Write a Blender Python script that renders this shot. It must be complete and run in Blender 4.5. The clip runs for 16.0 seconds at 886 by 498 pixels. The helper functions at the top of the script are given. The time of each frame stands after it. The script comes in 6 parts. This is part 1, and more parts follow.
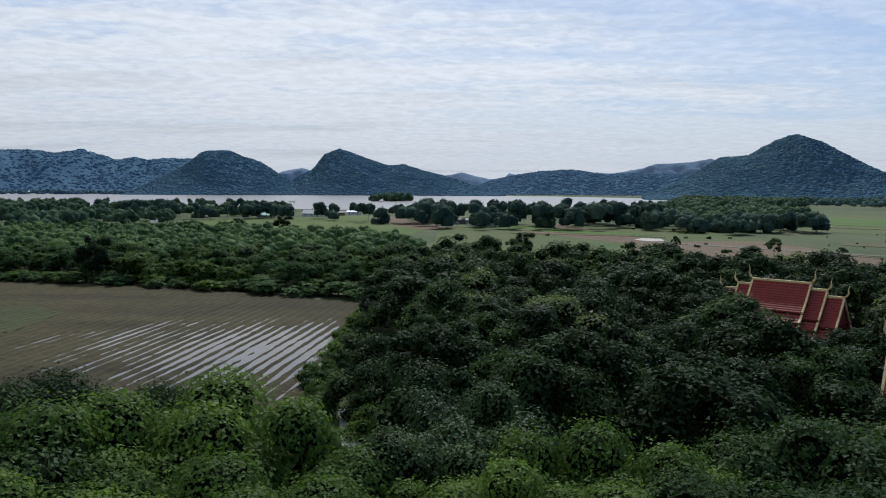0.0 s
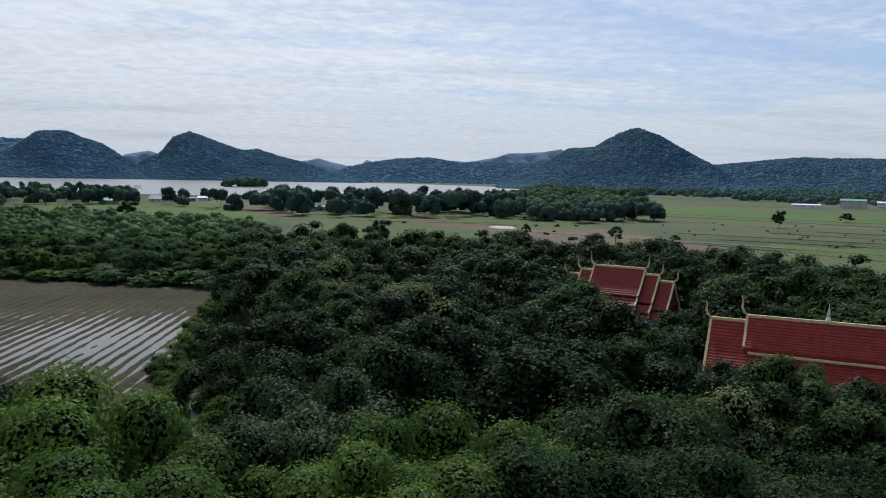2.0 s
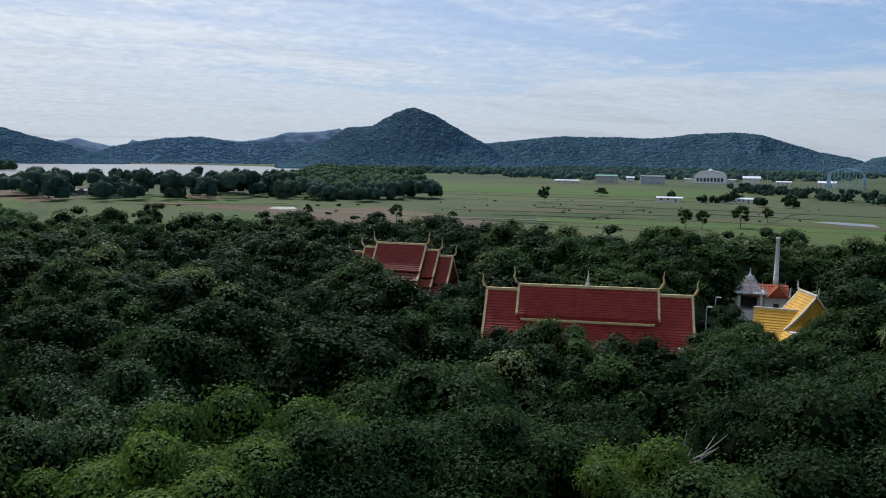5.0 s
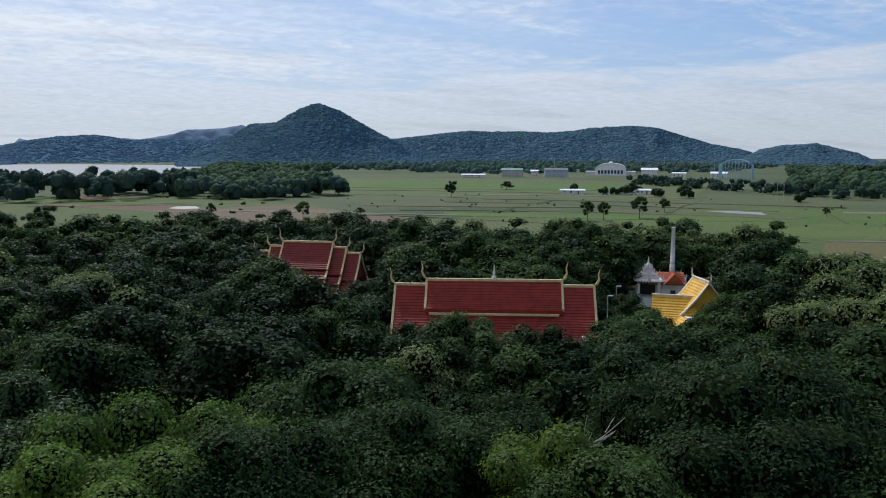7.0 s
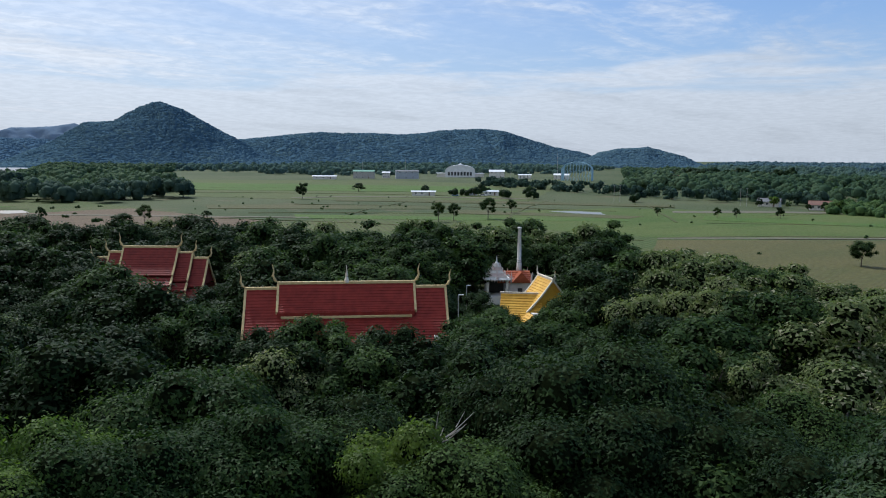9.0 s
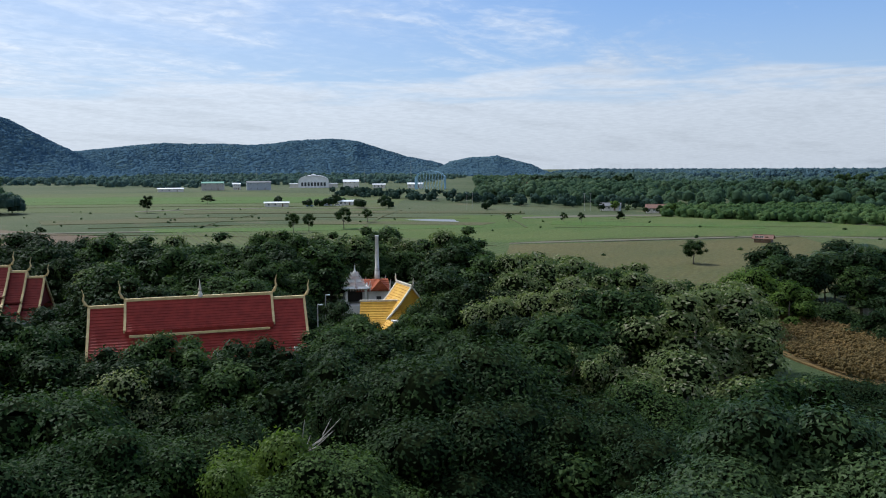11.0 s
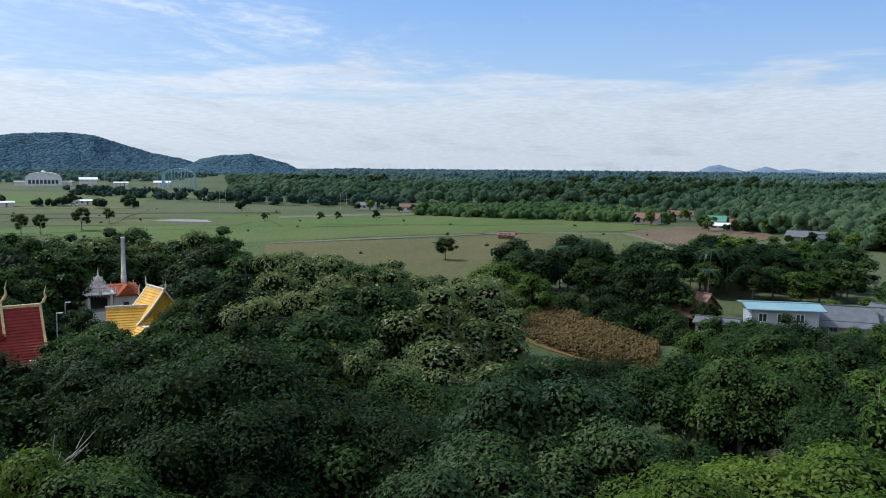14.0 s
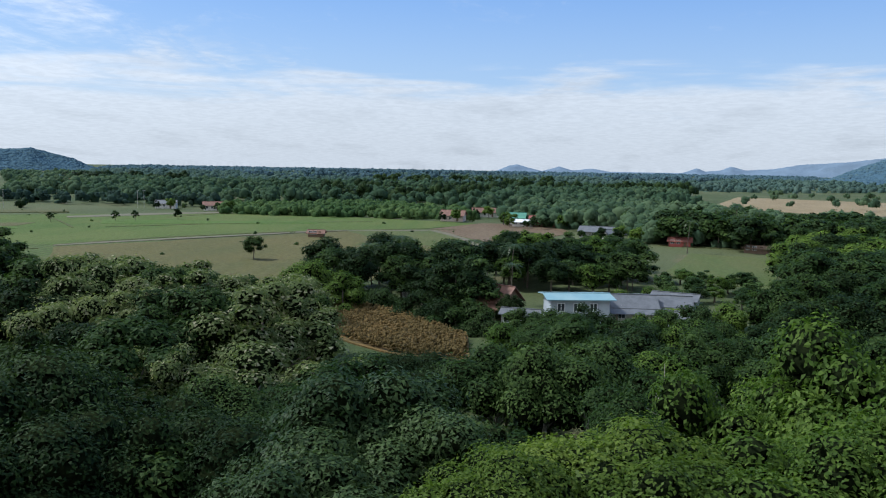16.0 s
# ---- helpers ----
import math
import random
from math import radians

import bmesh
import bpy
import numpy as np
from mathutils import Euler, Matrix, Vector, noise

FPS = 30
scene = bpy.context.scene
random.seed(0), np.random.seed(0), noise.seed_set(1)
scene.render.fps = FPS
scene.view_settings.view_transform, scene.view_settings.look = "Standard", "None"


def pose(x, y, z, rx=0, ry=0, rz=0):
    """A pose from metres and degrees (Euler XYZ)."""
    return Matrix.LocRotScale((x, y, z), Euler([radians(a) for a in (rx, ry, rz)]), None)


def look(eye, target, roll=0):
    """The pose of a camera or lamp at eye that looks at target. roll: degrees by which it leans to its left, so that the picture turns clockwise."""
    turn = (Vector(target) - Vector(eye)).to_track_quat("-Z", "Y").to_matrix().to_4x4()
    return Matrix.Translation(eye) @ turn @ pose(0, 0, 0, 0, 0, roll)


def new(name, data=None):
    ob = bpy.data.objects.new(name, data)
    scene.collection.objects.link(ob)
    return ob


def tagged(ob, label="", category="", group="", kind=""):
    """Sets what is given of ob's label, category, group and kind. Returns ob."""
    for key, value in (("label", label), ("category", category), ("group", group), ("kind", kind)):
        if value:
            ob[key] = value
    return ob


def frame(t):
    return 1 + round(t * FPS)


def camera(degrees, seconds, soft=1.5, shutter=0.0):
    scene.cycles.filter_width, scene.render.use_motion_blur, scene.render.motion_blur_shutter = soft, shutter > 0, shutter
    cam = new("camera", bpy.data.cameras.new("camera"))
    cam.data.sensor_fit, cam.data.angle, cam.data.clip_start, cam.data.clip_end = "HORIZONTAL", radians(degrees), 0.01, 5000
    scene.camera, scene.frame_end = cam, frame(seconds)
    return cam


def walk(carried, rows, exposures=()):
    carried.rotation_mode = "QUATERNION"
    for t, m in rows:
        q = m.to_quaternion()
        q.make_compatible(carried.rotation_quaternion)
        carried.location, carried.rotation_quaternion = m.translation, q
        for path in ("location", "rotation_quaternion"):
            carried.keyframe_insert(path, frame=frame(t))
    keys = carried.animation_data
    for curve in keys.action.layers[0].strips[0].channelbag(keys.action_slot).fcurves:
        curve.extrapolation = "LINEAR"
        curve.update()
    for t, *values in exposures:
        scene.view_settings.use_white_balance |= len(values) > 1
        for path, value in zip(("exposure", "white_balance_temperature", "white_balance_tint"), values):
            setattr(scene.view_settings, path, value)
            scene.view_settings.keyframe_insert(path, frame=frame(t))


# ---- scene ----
EYE = Vector((0.0, 0.0, 24.0))
cam = camera(58.06, 16.0, soft=1.1)

# seconds, yaw, pitch, roll in degrees, then the steps of the viewer in metres: a slow pan from a hillside lookout
TURNS = [
    (0.0, -0.00, -4.49, 0.36, 0.78, 2.48, -0.41), (0.5, -2.46, -4.66, 0.59, 0.82, 2.28, -0.33), (1.0, -4.50, -4.66, 0.78, 0.82, 1.97, -0.28),
    (1.5, -5.98, -4.73, 0.81, 0.85, 1.67, -0.24), (2.0, -10.26, -5.29, 1.17, 0.93, 1.33, -0.18), (2.5, -12.50, -5.75, 1.09, 0.94, 1.14, -0.13),
    (3.0, -14.17, -5.89, 1.10, 0.91, 1.04, -0.15), (3.5, -16.70, -6.24, 0.98, 0.81, 0.90, -0.16), (4.0, -20.05, -6.61, 0.82, 0.69, 0.79, -0.12),
    (4.5, -23.34, -6.57, 0.83, 0.47, 0.66, -0.12), (7.0, -32.43, -6.79, 0.04, 0.49, 0.10, 0.01), (7.5, -34.66, -6.82, 0.15, 0.53, -0.02, 0.03),
    (8.0, -37.65, -6.67, 0.43, 0.45, -0.20, 0.06), (8.5, -40.49, -6.50, 0.29, 0.34, -0.32, 0.08), (9.0, -43.03, -6.64, 0.34, 0.23, -0.36, 0.11),
    (9.5, -46.59, -6.46, 0.19, 0.13, -0.41, 0.06), (12.0, -57.60, -5.97, -0.18, -0.33, -0.32, -0.11), (12.5, -60.50, -6.00, 0.02, -0.50, -0.39, -0.04),
    (13.0, -63.31, -5.77, 0.12, -0.72, -0.51, -0.06), (13.5, -67.79, -5.89, 0.14, -0.94, -0.55, -0.11), (14.0, -70.82, -5.96, 0.46, -1.03, -0.46, -0.08),
    (14.5, -73.18, -5.91, 0.41, -1.09, -0.35, -0.05), (15.0, -76.70, -5.91, 0.57, -1.16, -0.25, -0.04), (15.5, -80.11, -6.00, 0.84, -1.30, -0.12, -0.01),
    (16.0, -84.55, -5.93, 0.99, -1.49, -0.07, -0.11),
]


def stand(yaw, pitch, roll, x, y, z):
    return pose(EYE.x + x, EYE.y + y, EYE.z + z, 90 + pitch, 0, yaw) @ pose(0, 0, 0, 0, 0, roll)


walk(cam, [(row[0], stand(*row[1:])) for row in TURNS], [(0.0, -0.14, 5790.0, 9.0), (4.5, -0.18, 5740.0, 9.0), (9.0, -0.02, 5700.0, 9.0), (12.5, 0.14, 5740.0, 8.0), (16.0, 0.24, 5720.0, 8.0)])

# ---- light ----
SUN_BEARING, SUN_HEIGHT = 8.0, 50.0
sun_dir = Vector((math.sin(radians(SUN_BEARING)) * math.cos(radians(SUN_HEIGHT)),
                  math.cos(radians(SUN_BEARING)) * math.cos(radians(SUN_HEIGHT)), math.sin(radians(SUN_HEIGHT))))
sun = new("sun", bpy.data.lights.new("sun", "SUN"))
sun.data.energy, sun.data.angle, sun.data.color = 4.0, radians(1.2), (1.0, 0.95, 0.86)
sun.matrix_world = look(sun_dir * 100, (0, 0, 0))


class Nodes:
    """Short writing for node trees."""

    def __init__(self, tree):
        self.tree = tree
        tree.nodes.clear()

    def add(self, kind, values=None, **props):
        n = self.tree.nodes.new(kind)
        for k, v in props.items():
            setattr(n, k, v)
        for k, v in (values or {}).items():
            if isinstance(v, bpy.types.NodeSocket):
                self.tree.links.new(v, n.inputs[k])
            else:
                n.inputs[k].default_value = v
        return n

    def math(self, op, a, b=0.0, c=0.0, clamp=False):
        return self.add("ShaderNodeMath", {0: a, 1: b, 2: c}, operation=op, use_clamp=clamp).outputs[0]

    def mix(self, fac, a, b, blend="MIX"):
        n = self.add("ShaderNodeMix", data_type="RGBA", blend_type=blend)
        for k, v in ((0, fac), (6, a), (7, b)):
            if isinstance(v, bpy.types.NodeSocket):
                self.tree.links.new(v, n.inputs[k])
            else:
                n.inputs[k].default_value = v
        return n.outputs[2]

    def span(self, v, lo, hi, to_lo=0.0, to_hi=1.0, smooth=True):
        return self.add("ShaderNodeMapRange", {0: v, 1: lo, 2: hi, 3: to_lo, 4: to_hi},
                        interpolation_type="SMOOTHSTEP" if smooth else "LINEAR").outputs[0]

    def noise(self, vec, scale, detail=4.0, rough=0.55, distort=0.0):
        v = {"Scale": scale, "Detail": detail, "Roughness": rough, "Distortion": distort}
        if vec is not None:
            v["Vector"] = vec
        return self.add("ShaderNodeTexNoise", v).outputs["Fac"]


def col(r, g, b):
    return (r, g, b, 1.0)


def make_sky():
    world = bpy.data.worlds.new("sky")
    scene.world = world
    world.use_nodes = True
    n = Nodes(world.node_tree)
    way = n.add("ShaderNodeTexCoord").outputs["Generated"]
    sep = n.add("ShaderNodeSeparateXYZ", {0: way})
    x, y, z = sep.outputs
    up = n.math("MAXIMUM", z, 0.0)
    sky = n.add("ShaderNodeTexSky", sky_type="NISHITA", sun_disc=False, sun_elevation=radians(SUN_HEIGHT),
                sun_rotation=radians(SUN_BEARING), air_density=1.2, dust_density=1.4, ozone_density=1.6).outputs[0]
    blue = n.mix(1.0, sky, col(0.080, 0.092, 0.108), "MULTIPLY")
    clear = n.mix(n.span(z, 0.0, 0.32), col(0.52, 0.63, 0.76), col(0.135, 0.315, 0.70))
    blue = n.mix(0.65, blue, clear)
    # cloud sheet seen in perspective
    lift = n.math("ADD", up, 0.075)
    px, py = n.math("DIVIDE", x, lift), n.math("DIVIDE", y, lift)
    flat = n.add("ShaderNodeCombineXYZ", {0: px, 1: py, 2: 0.0}).outputs[0]
    turned = n.add("ShaderNodeMapping", {"Vector": flat, "Rotation": (0, 0, radians(-52)), "Scale": (0.55, 1.25, 1.0)}).outputs[0]
    broad = n.noise(turned, 0.42, 3.0, 0.5, 0.3)
    fine = n.noise(turned, 1.7, 9.0, 0.62, 0.8)
    ripple = n.noise(flat, 9.0, 5.0, 0.6, 0.5)
    # the veil is thick to the north-west and thins out towards the east
    east = n.span(n.math("ADD", n.math("MULTIPLY", x, 0.95), n.math("MULTIPLY", y, -0.31)), -0.45, 0.95, 0.0, 1.0, False)
    cover = n.math("ADD", n.math("MULTIPLY", broad, 0.55), n.math("MULTIPLY", fine, 0.75))
    cover = n.math("ADD", cover, n.math("MULTIPLY", ripple, 0.24))
    cover = n.math("SUBTRACT", cover, n.math("MULTIPLY", east, 0.50))
    dense = n.span(cover, 0.36, 0.80)
    veil = n.span(n.add("ShaderNodeVectorMath", {0: way, 1: sun_dir}, operation="DOT_PRODUCT").outputs["Value"], 0.45, 0.95, 0.0, 0.55)
    dense = n.math("MAXIMUM", dense, n.math("ADD", n.math("MULTIPLY", dense, 0.5), veil, clamp=True), clamp=True)
    # bank of pale cloud low over the horizon
    bank_n = n.noise(n.add("ShaderNodeMapping", {"Vector": way, "Scale": (1.0, 1.0, 9.0)}).outputs[0], 5.0, 6.0, 0.55, 0.4)
    bank = n.span(n.math("SUBTRACT", z, n.math("MULTIPLY", bank_n, 0.13)), 0.055, 0.015)
    dense = n.math("MAXIMUM", dense, n.math("MULTIPLY", bank, 0.82))
    # clouds are brighter round the sun and grey in their thick parts
    toward = n.add("ShaderNodeVectorMath", {0: way, 1: sun_dir}, operation="DOT_PRODUCT").outputs["Value"]
    glow = n.span(toward, 0.2, 1.0, 0.92, 1.2)
    shade = n.math("MULTIPLY", n.span(n.noise(turned, 0.9, 5.0, 0.5, 0.2), 0.50, 0.74, 1.0, 0.86), n.span(ripple, 0.35, 0.65, 0.94, 1.04))
    bright = n.math("MULTIPLY", n.math("MULTIPLY", glow, shade), n.span(z, 0.0, 0.16, 0.84, 1.0))
    cloud = n.mix(1.0, col(0.77, 0.77, 0.77), n.add("ShaderNodeCombineColor", {0: bright, 1: bright, 2: bright}).outputs[0], "MULTIPLY")
    bg = n.add("ShaderNodeBackground", {"Color": n.mix(dense, blue, cloud), "Strength": 1.0})
    n.tree.links.new(bg.outputs[0], n.add("ShaderNodeOutputWorld").inputs[0])


make_sky()

# ---- materials ----


def material(name, build):
    m = bpy.data.materials.new(name)
    m.use_nodes = True
    n = Nodes(m.node_tree)
    shader = build(n)
    n.tree.links.new(shader, n.add("ShaderNodeOutputMaterial").inputs[0])
    return m


def place(n, scale=1.0):
    return n.add("ShaderNodeVectorMath", {0: n.add("ShaderNodeNewGeometry").outputs["Position"], 1: (scale, scale, scale)},
                 operation="MULTIPLY").outputs[0]


def bump(n, height, strength, distance):
    return n.add("ShaderNodeBump", {"Height": height, "Strength": strength, "Distance": distance}).outputs[0]


def foliage(name, dark, light, gloss=0.35, rough=0.45, through_leaf=0.3, yellow=None, broad=0.16):
    def build(n):
        geo = n.add("ShaderNodeNewGeometry")
        leaf = geo.outputs["Random Per Island"]
        tree = n.add("ShaderNodeObjectInfo").outputs["Random"]
        patch = n.noise(place(n), broad, 4.0, 0.6)
        tint = n.math("ADD", n.math("MULTIPLY", leaf, 0.38), n.math("ADD", n.math("MULTIPLY", tree, 0.3), n.math("MULTIPLY", n.math("SUBTRACT", patch, 0.5), 1.3)))
        c = n.mix(n.span(tint, 0.1, 0.9), col(*dark), col(*light))
        if yellow:
            c = n.mix(n.span(leaf, 0.86, 0.9), c, col(*yellow))
        front = n.add("ShaderNodeBsdfPrincipled", {"Base Color": c, "Roughness": rough, "Specular IOR Level": gloss})
        back = n.add("ShaderNodeBsdfTranslucent", {"Color": n.mix(1.0, c, col(1.1, 1.25, 0.6), "MULTIPLY")})
        return n.add("ShaderNodeMixShader", {0: through_leaf, 1: front.outputs[0], 2: back.outputs[0]}).outputs[0]
    return material(name, build)


LEAF = {
    "bright": foliage("leaf_bright", (0.046, 0.084, 0.016), (0.156, 0.228, 0.044), 0.07, 0.55, 0.4),
    "mid": foliage("leaf_mid", (0.021, 0.043, 0.013), (0.076, 0.118, 0.032), 0.05, 0.55),
    "dark": foliage("leaf_dark", (0.012, 0.025, 0.009), (0.046, 0.076, 0.024), 0.04, 0.55, 0.22),
    "grey": foliage("leaf_grey", (0.020, 0.040, 0.014), (0.074, 0.112, 0.040), 0.08, 0.5, 0.25),
    "olive": foliage("leaf_olive", (0.082, 0.112, 0.042), (0.200, 0.225, 0.098), 0.05, 0.6, 0.35, (0.27, 0.265, 0.17)),
    "lime": foliage("leaf_lime", (0.064, 0.104, 0.018), (0.155, 0.205, 0.040), 0.08, 0.5, 0.4),
    "corn": foliage("leaf_corn", (0.115, 0.086, 0.032), (0.255, 0.165, 0.064), 0.1, 0.6, 0.3, None, 0.08),
    "palm": foliage("leaf_palm", (0.034, 0.060, 0.018), (0.080, 0.115, 0.036), 0.25, 0.4, 0.25),
    # lakeside leaves are tinted bluer to paint in distance haze
    "lake": foliage("leaf_lakeside_hazed", (0.030, 0.056, 0.044), (0.066, 0.102, 0.068), 0.03, 0.7, 0.25, None, 0.02),
    "shrub": foliage("leaf_shrub", (0.042, 0.082, 0.028), (0.108, 0.162, 0.055), 0.04, 0.6, 0.3, None, 0.03),
    # haze put into the leaf colours of distant woods: paler and bluer
    "far": foliage("leaf_far_hazed", (0.044, 0.080, 0.046), (0.108, 0.154, 0.080), 0.03, 0.7, 0.3, None, 0.014),
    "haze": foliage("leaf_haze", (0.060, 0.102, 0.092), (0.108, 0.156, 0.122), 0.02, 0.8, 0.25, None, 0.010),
    "hill": foliage("leaf_hill_hazed", (0.064, 0.108, 0.132), (0.086, 0.132, 0.148), 0.0, 0.9, 0.15),
}


def plain(name, c, rough=0.6, c2=None, scale=1.0, detail=5.0, height=0.0, metal=0.0, gloss=0.5, per_object=0.0):
    def build(n):
        p = place(n)
        f = n.noise(p, scale, detail, 0.6)
        fine = n.noise(p, scale * 9, 3.0)
        b = c2 or tuple(v * 0.72 for v in c)
        base = n.mix(n.span(n.math("ADD", n.math("MULTIPLY", f, 0.75), n.math("MULTIPLY", fine, 0.25)), 0.36, 0.64), col(*b), col(*c))
        if per_object:
            r = n.add("ShaderNodeObjectInfo").outputs["Random"]
            k = n.span(r, 0, 1, 1 - per_object, 1 + per_object, False)
            base = n.mix(1.0, base, n.add("ShaderNodeCombineColor", {0: k, 1: k, 2: k}).outputs[0], "MULTIPLY")
        v = {"Base Color": base, "Roughness": rough, "Metallic": metal, "Specular IOR Level": gloss}
        if height:
            v["Normal"] = bump(n, n.math("ADD", f, fine), 0.6, height)
        return n.add("ShaderNodeBsdfPrincipled", v).outputs[0]
    return material(name, build)


# near-black core colour stands in for the shade inside a crown
CROWN_SHADE = plain("crown_inner_shade", (0.014, 0.020, 0.008), 0.9, (0.006, 0.009, 0.004), 3.0, gloss=0.0)
BARK = plain("bark", (0.16, 0.13, 0.10), 0.85, (0.07, 0.055, 0.045), 6.0, height=0.03)
BARK_PALE = plain("bark_pale", (0.34, 0.31, 0.27), 0.8, (0.18, 0.16, 0.14), 5.0, height=0.02)


def ground_cover(n):
    p = place(n)
    big = n.noise(p, 0.006, 5.0, 0.6)
    mid = n.noise(p, 0.05, 5.0, 0.6)
    fine = n.noise(p, 1.1, 6.0, 0.65)
    c = n.mix(n.span(big, 0.35, 0.65), col(0.056, 0.080, 0.028), col(0.098, 0.112, 0.050))
    c = n.mix(n.span(mid, 0.55, 0.75), c, col(0.16, 0.125, 0.075))
    c = n.mix(n.span(fine, 0.3, 0.8), n.mix(1.0, c, col(0.6, 0.62, 0.6), "MULTIPLY"), c)
    return n.add("ShaderNodeBsdfPrincipled", {"Base Color": c, "Roughness": 0.9, "Specular IOR Level": 0.15,
                                              "Normal": bump(n, fine, 0.8, 0.25)}).outputs[0]


GROUND = material("ground_cover", ground_cover)


def field_mat(name, c, c2, row=0.0, turn=0.0, contrast=0.45):
    def build(n):
        p = place(n)
        big = n.math("ADD", n.math("MULTIPLY", n.noise(p, 0.02, 5.0, 0.6), 0.6), n.math("MULTIPLY", n.noise(n.add("ShaderNodeMapping", {"Vector": p, "Rotation": (0, 0, 0.9), "Scale": (0.25, 1.6, 1.0)}).outputs[0], 0.08, 4.0, 0.6), 0.4))
        fine = n.noise(p, 0.9, 6.0, 0.65)
        base = n.mix(n.span(big, 0.36, 0.64), col(*c), col(*c2))
        height = fine
        if row:
            m = n.add("ShaderNodeMapping", {"Vector": p, "Rotation": (0, 0, radians(turn))}).outputs[0]
            w = n.add("ShaderNodeTexWave", {"Vector": m, "Scale": 1.0 / row * 0.314, "Distortion": 1.2, "Detail": 2.0, "Detail Scale": 1.5},
                      wave_type="BANDS", bands_direction="X").outputs["Fac"]
            height = n.math("ADD", n.math("MULTIPLY", w, 0.7), fine)
            base = n.mix(n.math("MULTIPLY", n.span(w, 0.1, 0.6, 1.0, 0.0), contrast), base, col(0.075, 0.058, 0.038))
        base = n.mix(n.span(fine, 0.3, 0.75), n.mix(1.0, base, col(0.62, 0.64, 0.6), "MULTIPLY"), base)
        return n.add("ShaderNodeBsdfPrincipled", {"Base Color": base, "Roughness": 0.9, "Specular IOR Level": 0.15,
                                                  "Normal": bump(n, height, 0.8, 0.3)}).outputs[0]
    return material(name, build)


def water_mat(name, body, rough, ripple, size):
    def build(n):
        p = place(n)
        h = n.noise(p, size, 4.0, 0.6)
        return n.add("ShaderNodeBsdfPrincipled", {"Base Color": col(*body), "Roughness": rough, "IOR": 1.33,
                                                  "Normal": bump(n, h, ripple, 0.05)}).outputs[0]
    return material(name, build)


LAKE = water_mat("lake_water", (0.17, 0.16, 0.155), 0.30, 0.15, 0.5)
PUDDLE = water_mat("field_water", (0.085, 0.072, 0.055), 0.05, 0.05, 1.5)
MUD = field_mat("wet_soil", (0.028, 0.022, 0.010), (0.066, 0.054, 0.023))

# ---- shared building helpers ----
rng = np.random.default_rng(7)


SWEEP = 0.9925
FACING = [-row[1] for row in TURNS]


def at(bearing, dist, z=0.0):
    """A place by bearing and metres from where the viewer stands when facing it, both adjusted to fit the camera's
    view.
    """
    b = bearing * SWEEP - np.interp(bearing, [0, 20, 36, 50, 62, 75], [0.0, 0.2, 0.35, 0.4, 0.3, 0.0])
    a = radians(b)
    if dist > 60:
        # distances are stretched by bearing so that the ground fits the camera's tilt
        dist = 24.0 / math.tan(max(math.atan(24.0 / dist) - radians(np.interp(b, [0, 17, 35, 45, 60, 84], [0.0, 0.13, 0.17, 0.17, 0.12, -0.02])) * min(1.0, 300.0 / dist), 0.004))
    x, y = np.interp(b, FACING, [row[4] for row in TURNS]), np.interp(b, FACING, [row[5] for row in TURNS])
    return Vector((x + dist * math.sin(a), y + dist * math.cos(a), z))


def rise(x, y):
    """The lookout's own knoll: flat beyond fifty metres or so."""
    d = math.hypot(x, y)
    k = min(max((48.0 - d) / 46.0, 0.0), 1.0)
    return 20.0 * k * k * (3 - 2 * k)


def mesh_of(name, verts, faces, mat, smooth=False, inner=None):
    me = bpy.data.meshes.new(name)
    verts, faces = np.asarray(verts, np.float32), np.asarray(faces, np.int32)
    me.vertices.add(len(verts))
    me.vertices.foreach_set("co", verts.ravel())
    k = faces.shape[1]
    me.loops.add(faces.size)
    me.loops.foreach_set("vertex_index", faces.ravel())
    me.polygons.add(len(faces))
    me.polygons.foreach_set("loop_start", np.arange(0, faces.size, k, dtype=np.int32))
    me.update(calc_edges=True)
    if smooth:
        me.polygons.foreach_set("use_smooth", np.ones(len(faces), bool))
    me.materials.append(mat)
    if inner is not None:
        me.materials.append(CROWN_SHADE)
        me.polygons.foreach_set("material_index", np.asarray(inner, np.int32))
    me.validate()
    return me


def part(name, bm, mat, parent=None, label="", smooth=False):
    """One mesh object out of a bmesh, under its thing."""
    me = bpy.data.meshes.new(name)
    bmesh.ops.recalc_face_normals(bm, faces=bm.faces)
    bm.to_mesh(me)
    bm.free()
    me.materials.append(mat)
    if smooth:
        me.polygons.foreach_set("use_smooth", [True] * len(me.polygons))
    ob = new(name, me)
    ob.parent = parent
    return tagged(ob, label) if label else ob


def piece(name, me, parent, m=None):
    ob = new(name, me)
    ob.parent = parent
    if m is not None:
        ob.matrix_basis = m
    return ob


def box(bm, lo, hi, m=None):
    vs = [bm.verts.new((x, y, z)) for x in (lo[0], hi[0]) for y in (lo[1], hi[1]) for z in (lo[2], hi[2])]
    for f in ((0, 1, 3, 2), (4, 6, 7, 5), (0, 4, 5, 1), (2, 3, 7, 6), (0, 2, 6, 4), (1, 5, 7, 3)):
        bm.faces.new([vs[i] for i in f])
    if m is not None:
        bmesh.ops.transform(bm, matrix=m, verts=vs)
    return vs


def solid(bm, base, top):
    """A closed block between two rings of corners."""
    a, b = [bm.verts.new(p) for p in base], [bm.verts.new(p) for p in top]
    bm.faces.new(a[::-1]), bm.faces.new(b)
    for i in range(len(a)):
        j = (i + 1) % len(a)
        bm.faces.new((a[i], a[j], b[j], b[i]))


